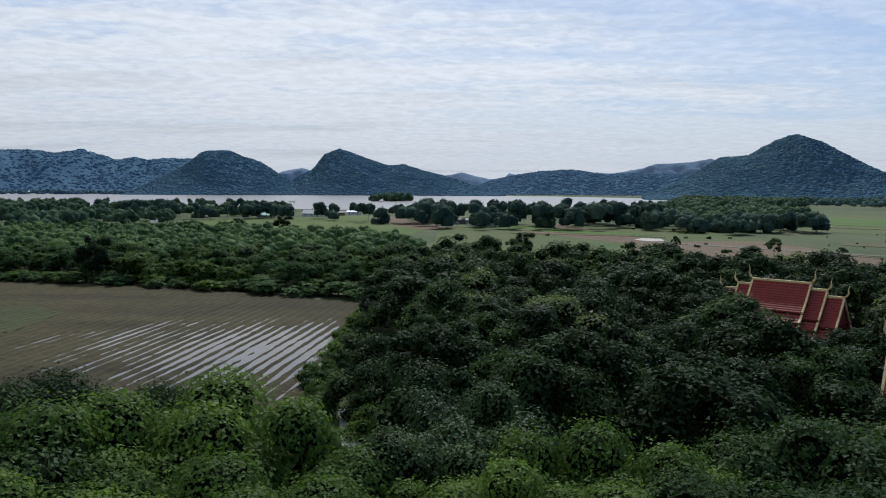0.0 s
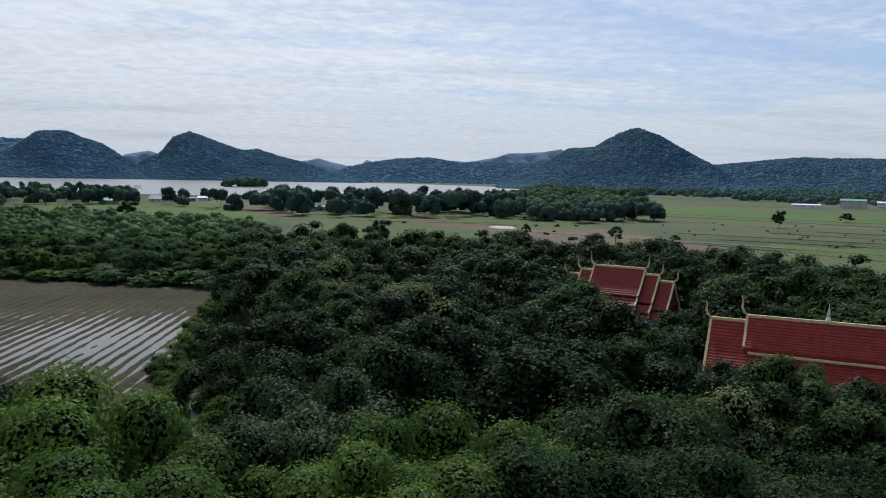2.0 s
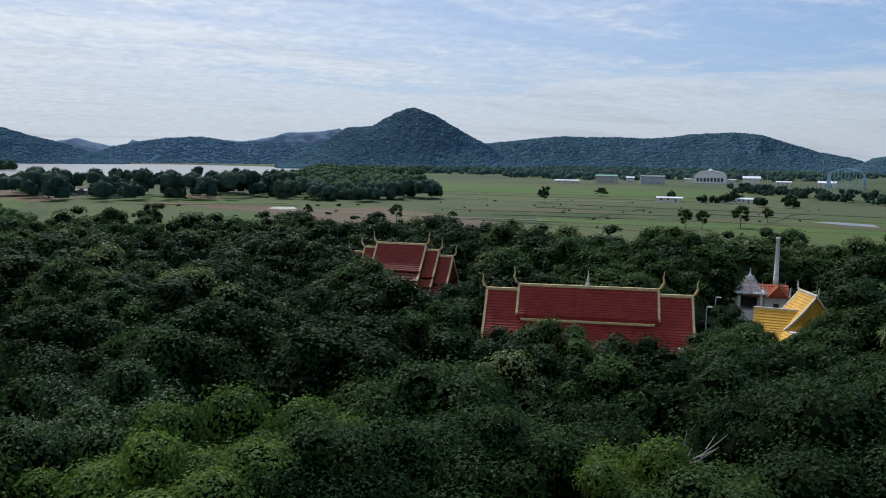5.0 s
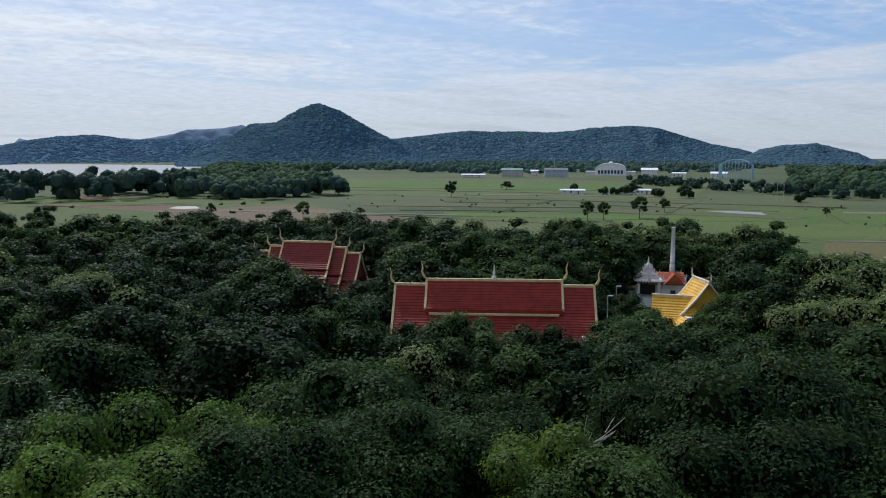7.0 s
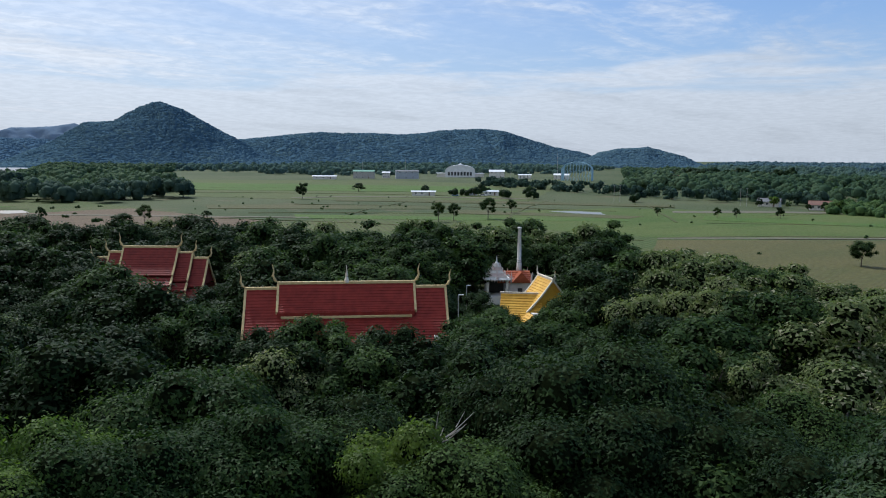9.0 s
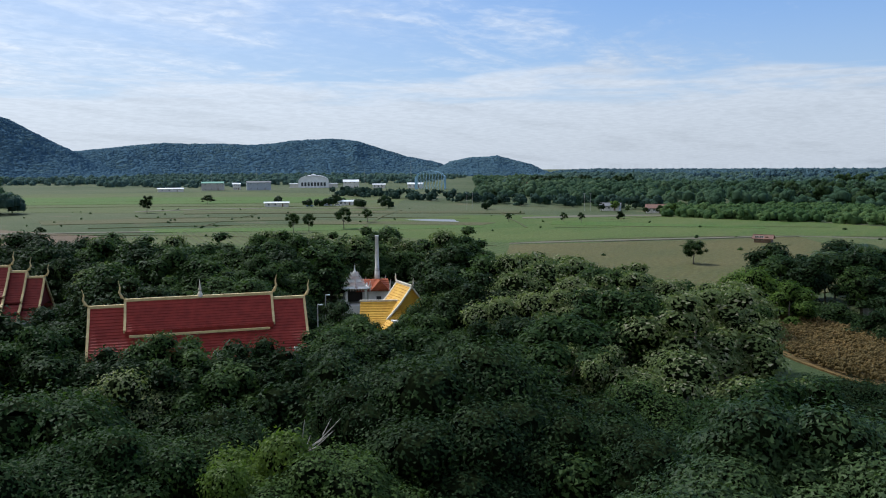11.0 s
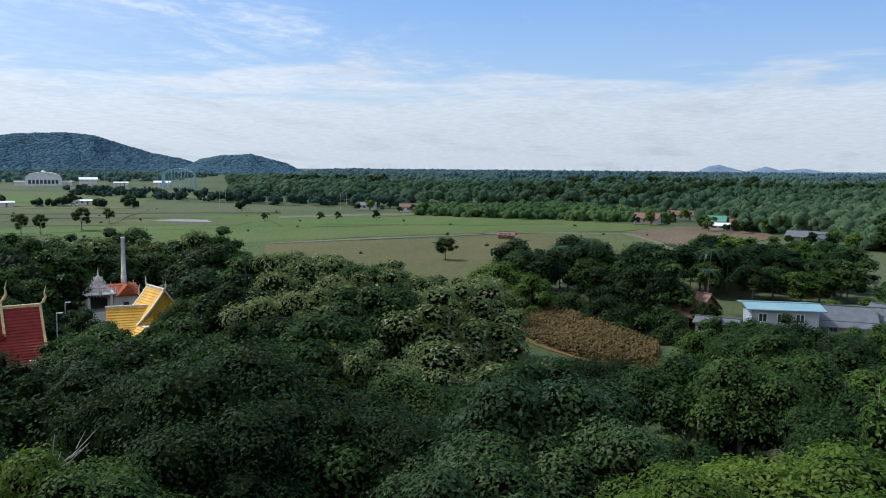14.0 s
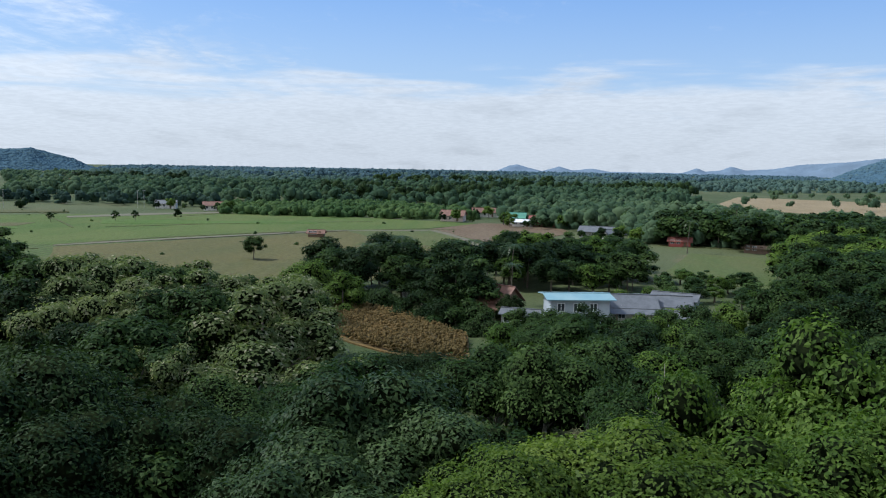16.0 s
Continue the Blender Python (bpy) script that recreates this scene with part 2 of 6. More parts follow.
def tube(bm, pts, radii, sides=7):
    rings = []
    for i, (p, r) in enumerate(zip(pts, radii)):
        p = Vector(p)
        d = (Vector(pts[min(i + 1, len(pts) - 1)]) - Vector(pts[max(i - 1, 0)])).normalized()
        u = d.orthogonal().normalized() if abs(d.x) < 0.9 else d.cross(Vector((0, 0, 1))).normalized()
        v = d.cross(u)
        rings.append([bm.verts.new(p + (u * math.cos(6.2832 * k / sides) + v * math.sin(6.2832 * k / sides)) * r) for k in range(sides)])
    for a, b in zip(rings, rings[1:]):
        for k in range(sides):
            bm.faces.new((a[k], a[(k + 1) % sides], b[(k + 1) % sides], b[k]))
    bm.faces.new(rings[0][::-1]), bm.faces.new(rings[-1])


# ---- ground, water, fields ----


def make_ground():
    radii = [0, 6, 12, 18, 24, 30, 36, 42, 48, 54, 60, 68, 80, 110, 150, 220, 320, 480, 700, 1100, 1800, 3000, 4900]
    n = 128
    verts, faces = [(0, 0, rise(0, 0))], []
    for r in radii[1:]:
        for k in range(n):
            x, y = r * math.sin(6.28319 * k / n), r * math.cos(6.28319 * k / n)
            verts.append((x, y, rise(x, y)))
    bm = bmesh.new()
    vs = [bm.verts.new(v) for v in verts]
    for k in range(n):
        bm.faces.new((vs[0], vs[1 + k], vs[1 + (k + 1) % n]))
    for i in range(len(radii) - 2):
        a, b = 1 + i * n, 1 + (i + 1) * n
        for k in range(n):
            j = (k + 1) % n
            bm.faces.new((vs[a + k], vs[b + k], vs[b + j], vs[a + j]))
    return tagged(part("ground", bm, GROUND, smooth=True), "grassy plain with bare soil patches round a wooded hill", "ground", kind="structure")


make_ground()


def sheet(name, corners, mat, label, z=0.05, category="field"):
    """A patch of land or water: a low slab over the plain, its edge wandering a little."""
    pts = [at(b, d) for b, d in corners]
    ring = []
    for p, q in zip(pts, pts[1:] + pts[:1]):
        steps = max(2, int((q - p).length / 14))
        for i in range(steps):
            c = p.lerp(q, i / steps)
            k = min(2.5, c.length * 0.006)
            ring.append((c.x + k * (noise.noise((c.x * 0.05, c.y * 0.05, 1.0))), c.y + k * (noise.noise((c.x * 0.05, c.y * 0.05, 9.0)))))
    bm = bmesh.new()
    solid(bm, [(x, y, -0.2) for x, y in ring], [(x, y, z) for x, y in ring])
    return tagged(part(name, bm, mat), label, category, kind="structure")


GRASS = field_mat("meadow_grass", (0.070, 0.112, 0.022), (0.108, 0.130, 0.036))
GRASS_PALE = field_mat("pale_grass", (0.082, 0.110, 0.034), (0.110, 0.116, 0.044))
CROP = field_mat("young_crop", (0.066, 0.106, 0.026), (0.110, 0.120, 0.042), 2.4, 30, 0.3)
MAIZE = field_mat("ripening_maize", (0.132, 0.116, 0.042), (0.098, 0.102, 0.034), 1.6, 12, 0.4)
CORN = field_mat("dry_corn", (0.185, 0.112, 0.045), (0.120, 0.098, 0.036), 1.2, 40, 0.35)
SOIL = field_mat("ploughed_soil", (0.145, 0.098, 0.062), (0.185, 0.135, 0.088), 2.0, 60, 0.4)
STUBBLE = field_mat("dry_stubble", (0.235, 0.180, 0.105), (0.29, 0.225, 0.135))
BRUSH = field_mat("low_scrub", (0.055, 0.095, 0.025), (0.085, 0.130, 0.035))

sheet("lake", [(-60, 1150), (-40, 1000), (-26, 960), (-16, 860), (-7.5, 790), (0, 820), (6, 850), (12.8, 855), (15.5, 1000), (17.2, 1250),
               (15.8, 1500), (14.5, 1750), (8, 2000), (0, 2050), (-12, 2000), (-30, 2350), (-60, 2400)], LAKE,
      "wide pale lake under the hills", 0.10, "lake")
sheet("meadow", [(-18, 400), (-3.4, 330), (-1.5, 420), (-2.2, 490), (-5.9, 640), (-18, 560)], GRASS, "bright green meadow before the lake village", 0.06)
sheet("soil_strip", [(-5.5, 560), (-1.6, 430), (0.5, 450), (-4.0, 640)], SOIL, "strip of brown bare soil beside the meadow", 0.09)
sheet("meadow", [(-1, 300), (14, 230), (25, 340), (17, 480), (6, 520), (0, 480)], CROP, "green pasture beyond the woods", 0.05)
sheet("ploughed_field", [(5.0, 430), (14, 330), (16, 350), (8, 520)], SOIL, "narrow strip of brown ploughed soil", 0.09)
sheet("ploughed_field", [(13, 300), (26, 200), (34, 190), (34, 270), (22, 370), (15, 355)], SOIL, "bare brown field at the edge of the woods", 0.08)
sheet("meadow", [(24, 480), (36, 420), (50, 420), (52, 640), (40, 760), (24, 800)], GRASS_PALE, "pale green flat field below the hills", 0.06)
sheet("meadow", [(30, 180), (46, 140), (60, 180), (66, 260), (55, 330), (40, 330), (30, 270)], CROP, "light green pasture behind the temple woods", 0.10)
sheet("crop_field", [(45, 275), (59, 243), (78, 291), (84, 305), (88, 335), (80, 360), (69, 385), (56, 375), (44, 330)], GRASS, "even green crop field", 0.12)
sheet("maize_field", [(59, 236), (78, 285), (84, 290), (87.5, 190), (74.5, 150), (66, 165), (58, 190)], MAIZE, "ripening maize field with faint rows", 0.14)
sheet("ploughed_field", [(84.0, 300), (88.2, 256), (91.0, 255), (94.5, 300), (93, 335), (88, 340)], SOIL, "reddish-brown ploughed field at the village edge", 0.16)
sheet("crop_field", [(78, 289), (84, 300), (88, 256), (86, 230), (80, 262)], CROP, "wedge of bright green young crop", 0.17)
sheet("corn_patch", [(75, 160), (78.6, 134), (82.7, 125.5), (87.2, 110), (87.2, 96), (82, 98), (78.6, 105), (75.5, 116)], CORN, "dry yellow-brown corn patch between trees", 0.2)
sheet("meadow", [(100.6, 186), (104, 178), (107.9, 173), (108.8, 237), (102.7, 240)], GRASS_PALE, "small pale paddock among trees", 0.12)
sheet("stubble_field", [(103.9, 575), (109, 515), (115, 465), (126, 440), (126, 760), (115, 745), (105.5, 785)], STUBBLE, "dry tan stubble field by the far hill", 0.10)
sheet("scrub_patch", [(-1, 300), (5, 290), (14, 250), (13, 215), (0, 215), (-4, 260)], BRUSH, "low green scrub behind the woods", 0.11)
sheet("pond", [(51.3, 345), (53, 334), (55.3, 330), (55.0, 343), (53, 348)], LAKE, "small pale pond in the crop field", 0.16, "pond")
sheet("pond", [(13.8, 362), (14.6, 355), (15.8, 357), (15.5, 372), (14.2, 374)], plain("dry_clay", (0.42, 0.38, 0.33), 0.9), "bare pale clay patch", 0.14, "clay")


FRESH = field_mat("fresh_green_crop", (0.072, 0.135, 0.022), (0.098, 0.150, 0.032), 2.0, 20, 0.2)
FALLOW = field_mat("fallow_land", (0.112, 0.100, 0.046), (0.082, 0.096, 0.036))
for corners, mat, label in (
        ([(33, 300), (45, 290), (57, 300), (57, 308), (45, 304), (33, 318)], FRESH, "strip of fresh green crop"),
        ([(44, 326), (57, 312), (58, 326), (45, 345)], FALLOW, "strip of olive-brown fallow land"),
        ([(27, 360), (44, 350), (44, 372), (27, 392)], FALLOW, "strip of olive-brown fallow land"),
        ([(36, 415), (52, 392), (60, 395), (60, 412), (52, 412), (36, 442)], FALLOW, "strip of olive-brown fallow land"),
        ([(26, 560), (41, 520), (48, 520), (47, 610), (26, 700)], FRESH, "wide strip of fresh green crop below the hills"),
        ([(62, 318), (76, 318), (76, 330), (62, 338)], FRESH, "strip of fresh green crop"),
        ([(1.5, 455), (12, 395), (15, 400), (4, 500)], FRESH, "strip of fresh green crop")):
    sheet("field_strip", corners, mat, label, 0.185)

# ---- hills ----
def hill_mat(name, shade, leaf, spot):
    """Forest seen from afar: dark gaps, blue-green crowns and some paler ones, with gap shade and distance haze painted
    into the colours.
    """
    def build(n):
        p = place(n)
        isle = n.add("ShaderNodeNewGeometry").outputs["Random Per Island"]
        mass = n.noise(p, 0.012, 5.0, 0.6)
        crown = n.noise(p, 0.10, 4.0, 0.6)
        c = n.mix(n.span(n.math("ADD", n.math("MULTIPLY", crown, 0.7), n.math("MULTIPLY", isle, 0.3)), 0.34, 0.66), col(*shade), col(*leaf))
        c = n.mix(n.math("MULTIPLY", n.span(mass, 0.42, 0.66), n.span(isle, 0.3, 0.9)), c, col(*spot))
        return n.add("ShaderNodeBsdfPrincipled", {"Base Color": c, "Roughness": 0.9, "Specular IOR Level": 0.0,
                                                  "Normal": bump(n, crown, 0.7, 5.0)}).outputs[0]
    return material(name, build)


# distance haze is painted in as blue base colour, stronger on farther ranges
HAZED_HILL_WOOD = hill_mat("hazed_hill_forest", (0.056, 0.100, 0.138), (0.068, 0.116, 0.148), (0.084, 0.132, 0.146))
HAZED_HILL_WOOD_FAR = hill_mat("hill_forest_hazy", (0.068, 0.116, 0.164), (0.080, 0.130, 0.176), (0.092, 0.142, 0.178))


def hill_range(name, label, dist, skyline, depth, seed, clumps, mat, leafy=4.6):
    """A wooded range: a ridge line falling to the plain on both sides, rough with gullies and crowns."""
    bs = np.array([q[0] for q in skyline])
    hs = np.array([EYE.z + dist * math.tan(radians(q[1])) for q in skyline])
    nb, nd = 320, 56
    sink = leafy * 0.8 if clumps else 0.0

    def spot(b, far):
        return Vector((far * math.sin(radians(b)), far * math.cos(radians(b)), 0.0))

    def height(b, u):
        ridge = max(np.interp(b, bs, hs) - sink, 0.0)
        q = dist * radians(b)
        away = max(0.0, min(1.0, abs(u) * 2.2 - 0.15))
        gully = (noise.fractal((q * 0.007, u * 1.6, seed), 0.9, 2.1, 4) * 0.30 + abs(noise.noise((q * 0.011 + u * 1.2, u * 0.8, seed + 3.0))) * 0.34 - 0.1) * away
        fall = math.cos(min(abs(u), 1.0) * math.pi / 2) ** 1.35
        rough = noise.noise((q * 0.045, u * depth * 0.045, seed + 5.0)) * 2.4
        return max(ridge * fall * (1 + gully), 0.0) + rough * min(1.0, ridge / 20) * fall - 3.0 * (abs(u) > 0.97)

    verts = []
    lo, hi = bs[0], bs[-1]
    for i in range(nb + 1):
        b = lo + (hi - lo) * i / nb
        for j in range(nd + 1):
            u = -1 + 2 * j / nd
            p = spot(b, dist + u * depth)
            verts.append((p.x, p.y, height(b, u)))
    i, j = np.meshgrid(np.arange(nb), np.arange(nd), indexing="ij")
    a = (i * (nd + 1) + j).ravel()
    faces = np.stack([a, a + nd + 1, a + nd + 2, a + 1], 1)
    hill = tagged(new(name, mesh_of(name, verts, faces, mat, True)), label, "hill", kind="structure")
    if clumps:
        r = np.random.default_rng(seed)
        b = r.uniform(lo, hi, clumps)
        u = r.uniform(-0.97, 0.08, clumps)
        c = np.array([(*spot(bb, dist + uu * depth).xy, height(bb, uu)) for bb, uu in zip(b, u)])
        c = c[c[:, 2] > 1.0]
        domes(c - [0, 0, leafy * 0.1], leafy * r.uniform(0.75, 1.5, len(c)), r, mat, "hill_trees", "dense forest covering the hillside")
    return hill


def leaf_quads(centres, normals, length, width, r, fold=0.25, tri=False):
    """Kite-shaped leaves, a little folded, or small pointed ones."""
    n = len(centres)
    nrm = normals / np.maximum(np.linalg.norm(normals, axis=1, keepdims=True), 1e-6)
    ref = r.normal(size=(n, 3))
    t = np.cross(nrm, ref)
    t /= np.maximum(np.linalg.norm(t, axis=1, keepdims=True), 1e-6)
    s = np.cross(nrm, t)
    k = r.uniform(0.7, 1.3, (n, 1))
    L, W = length * k, width * k
    if tri:
        v = np.stack([centres - t * L * 0.45 + s * W * 0.5, centres - t * L * 0.45 - s * W * 0.5, centres + t * L * 0.55 - nrm * L * 0.1], 1)
        return v.reshape(-1, 3), np.arange(3 * n).reshape(-1, 3)
    v = np.stack([centres - t * L * 0.5, centres + s * W * 0.5 + nrm * W * fold * 0.5, centres + t * L * 0.5 - nrm * L * 0.12, centres - s * W * 0.5 + nrm * W * fold * 0.5], 1)
    return v.reshape(-1, 3), np.arange(4 * n).reshape(-1, 4)


def dome_faces(centres, rad, r, tall=0.95):
    """Low rounded treetops of two rings and a tip each."""
    n, k = len(centres), 6
    a = np.arange(k) * 6.28319 / k + r.uniform(0, 6.28, (n, 1))
    ring = np.stack([np.cos(a), np.sin(a)], 2)
    wob = r.uniform(0.75, 1.25, (n, k, 1))
    low = np.concatenate([ring * wob * 0.8 * rad[:, None, None], np.full((n, k, 1), -0.7) * rad[:, None, None]], 2)
    mid = np.concatenate([ring * wob * 0.92 * rad[:, None, None], r.uniform(0.2, 0.5, (n, k, 1)) * rad[:, None, None] * tall], 2)
    tip = np.stack([r.normal(0, 0.12, n) * rad, r.normal(0, 0.12, n) * rad, rad * tall * r.uniform(0.85, 1.1, n)], 1)[:, None, :]
    v = np.concatenate([low, mid, tip], 1) + centres[:, None, :]
    i = np.arange(k)
    j = (i + 1) % k
    f = np.concatenate([np.stack([i, j, k + j], 1), np.stack([i, k + j, k + i], 1), np.stack([k + i, k + j, np.full(k, 2 * k)], 1)])
    faces = (np.arange(n)[:, None, None] * (2 * k + 1) + f[None]).reshape(-1, 3)
    return v.reshape(-1, 3), faces


def domes(centres, rad, r, mat, name, label):
    v, f = dome_faces(centres, rad, r, 0.45)
    return tagged(new(name, mesh_of(name, v, f, mat, True)), label, "woods", kind="stuff")


def crowns(centres, radius, leaves, r, mat, name, label, leaf, squash=0.8):
    """Many far crowns: rounded boughs with leaf clumps on them."""
    n = len(centres)
    lobes = 6 if leaves >= 40 else 3
    d = r.normal(size=(n, lobes, 3))
    d[:, :, 2] = np.abs(d[:, :, 2]) * 0.8 - 0.35
    d /= np.linalg.norm(d, axis=2, keepdims=True)
    c = centres[:, None, :] + d * radius[:, None, None] * 0.55 * np.array([1, 1, squash])
    lr = radius[:, None] * r.uniform(0.34, 0.60, (n, lobes))
    v, f = dome_faces(c.reshape(-1, 3), lr.ravel(), r)
    vs, fs = [v], [f]
    body = len(f)
    leaves = int(leaves * 1.3)
    if leaves >= 15:
        pick = r.integers(0, lobes, (n, leaves))
        e = r.normal(size=(n, leaves, 3))
        e[:, :, 2] = e[:, :, 2] * 0.8 + 0.35
        e /= np.linalg.norm(e, axis=2, keepdims=True)
        row = np.arange(n)[:, None]
        p = c[row, pick] + e * (lr[row, pick] * r.uniform(0.8, 1.2, (n, leaves)))[:, :, None]
        nr = e + r.normal(scale=0.25, size=e.shape) + [0, 0, 0.5]
        lv, lf = leaf_quads(p.reshape(-1, 3), nr.reshape(-1, 3), leaf * 0.95, leaf * 0.8, r, tri=True)
        vs.append(lv), fs.append(lf + len(v))
    ob = new(name, mesh_of(name, np.concatenate(vs), np.concatenate(fs), mat))
    ob.data.polygons.foreach_set("use_smooth", np.arange(len(ob.data.polygons)) < body)
    return tagged(ob, label, "woods", kind="stuff")


# blue-grey of the air's haze painted onto the farthest mountains
FAR_RANGE = plain("haze_painted_range", (0.150, 0.200, 0.262), 1.0, (0.118, 0.160, 0.215), 0.012, gloss=0.0)
hill_range("hills_1", "long wooded range beyond the lake", 2900, [(-60, 1.0), (-52, 2.2), (-45, 1.7), (-38, 2.4), (-33, 2.0), (-31, 2.1), (-28.9, 2.16), (-27.0, 2.21), (-25.75, 2.03), (-24.25, 2.32), (-23, 1.95), (-22.2, 1.66), (-21.0, 1.87), (-20.3, 1.7), (-18.9, 1.84), (-17.4, 1.82), (-15, 1.2), (-12, 0.5)], 420, 11, 6500, HAZED_HILL_WOOD_FAR, 5.5)
hill_range("hills_2", "rounded wooded hill at the lake shore", 2250, [(-22.5, -0.6), (-21.05, -0.31), (-19.25, 0.58), (-17.8, 1.36), (-16.65, 2.26), (-15.5, 2.43), (-14.8, 2.37), (-14.0, 1.99), (-13.1, 1.77), (-12.1, 1.19), (-11.35, 0.65), (-10.6, 0.26), (-9.2, -0.4)], 330, 12, 5200, HAZED_HILL_WOOD)
hill_range("hills_3", "pointed wooded hill with a long shoulder", 2300, [(-12.4, -0.5), (-11.3, -0.06), (-9.75, 0.95), (-9.2, 1.15), (-8.3, 2.26), (-7.35, 2.64), (-6.9, 2.5), (-5.85, 2.12), (-4.25, 1.58), (-3.8, 1.48), (-2.8, 1.58), (-1.4, 1.14), (0.65, 0.66), (1.85, 0.21), (3.45, -0.2), (4.5, -0.6)], 350, 13, 6800, HAZED_HILL_WOOD)
hill_range("hills_4", "low wooded hills on the far shore", 2700, [(0.8, -0.4), (2.3, 0.1), (3.8, 0.60), (5.05, 0.86), (6.9, 1.16), (9.0, 1.28), (10, 1.17), (11.4, 0.92), (12.9, 1.05), (14.4, 1.02), (16.3, 1.02), (17.5, 0.9), (20, 0.5)], 350, 14, 5200, HAZED_HILL_WOOD_FAR, 5.2)
hill_range("hills_5", "high dome-shaped wooded hill", 1950, [(14.0, -0.6), (15.4, 0.1), (16.4, 0.5), (17.3, 0.95), (18.4, 1.68), (19.1, 2.1), (20.8, 2.20), (21.6, 2.70), (22.5, 3.13), (23.7, 3.30), (24.9, 3.12), (26.5, 2.28), (27.05, 1.95), (28.6, 1.13), (29.8, 0.4), (31.5, -0.2), (33, -0.6)], 400, 15, 9500, HAZED_HILL_WOOD)
hill_range("hills_6", "long even wooded ridge", 2500, [(26, 0.2), (27.8, 0.8), (28.8, 1.1), (31.1, 1.34), (32.9, 1.56), (34.3, 1.68), (35.8, 1.6), (38.0, 1.64), (40.1, 1.55), (41.6, 1.66), (43.0, 1.86), (45.5, 1.98), (47.2, 1.86), (48.6, 1.42), (49.3, 1.2), (50.9, 0.72), (52.8, 0.36), (53.9, -0.02), (56, -0.5)], 450, 16, 12000, HAZED_HILL_WOOD, 5.0)
hill_range("hills_7", "small wooded hill at the end of the ridge", 2100, [(52.0, -0.6), (53.0, -0.2), (54.0, 0.38), (55.4, 0.64), (57.3, 0.75), (58.7, 0.40), (59.75, 0.1), (60.3, -0.2), (61.6, -0.65)], 260, 17, 3200, HAZED_HILL_WOOD)
hill_range("hills_8", "dark wooded hill rising at the plain's edge", 2300, [(108.5, -0.65), (110.3, -0.33), (111.3, 0.13), (112.2, 0.5), (113.4, 0.97), (115, 1.6), (119, 2.4), (124, 2.6), (132, 1.5), (140, -0.5)], 400, 18, 5000, HAZED_HILL_WOOD)
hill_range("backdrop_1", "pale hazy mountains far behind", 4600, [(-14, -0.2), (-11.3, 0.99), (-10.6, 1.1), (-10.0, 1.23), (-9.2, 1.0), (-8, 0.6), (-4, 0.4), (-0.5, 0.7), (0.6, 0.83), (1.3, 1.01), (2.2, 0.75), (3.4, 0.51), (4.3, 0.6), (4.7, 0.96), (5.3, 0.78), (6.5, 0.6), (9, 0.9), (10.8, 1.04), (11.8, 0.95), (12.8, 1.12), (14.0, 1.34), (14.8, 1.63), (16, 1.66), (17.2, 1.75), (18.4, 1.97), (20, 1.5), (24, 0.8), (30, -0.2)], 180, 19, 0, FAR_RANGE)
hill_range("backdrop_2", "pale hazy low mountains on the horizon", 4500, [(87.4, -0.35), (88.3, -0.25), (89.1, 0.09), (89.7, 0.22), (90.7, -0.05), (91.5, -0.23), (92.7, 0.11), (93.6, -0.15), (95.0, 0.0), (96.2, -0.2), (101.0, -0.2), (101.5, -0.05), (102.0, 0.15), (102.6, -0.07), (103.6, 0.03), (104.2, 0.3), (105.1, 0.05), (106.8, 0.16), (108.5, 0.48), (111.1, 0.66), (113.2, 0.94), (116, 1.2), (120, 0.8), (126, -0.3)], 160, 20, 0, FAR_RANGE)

# ---- trees ----


def lump(k):
    """A cube blown up to a ball, k by k on each side: the core of a bough, coloured dark as the shade within."""
    verts, faces = [], []
    for axis in range(3):
        for sign in (-1, 1):
            base = len(verts)
            for i in range(k + 1):
                for j in range(k + 1):
                    p = [0, 0, 0]
                    p[axis], p[(axis + 1) % 3], p[(axis + 2) % 3] = sign, (2 * i / k - 1) * sign, 2 * j / k - 1
                    verts.append(Vector(p).normalized()[:])
            for i in range(k):
                for j in range(k):
                    q = base + i * (k + 1) + j
                    faces.append((q, q + k + 1, q + k + 2, q + 1))
    return np.array(verts), np.array(faces)


LUMPS = {2: lump(2), 3: lump(3)}


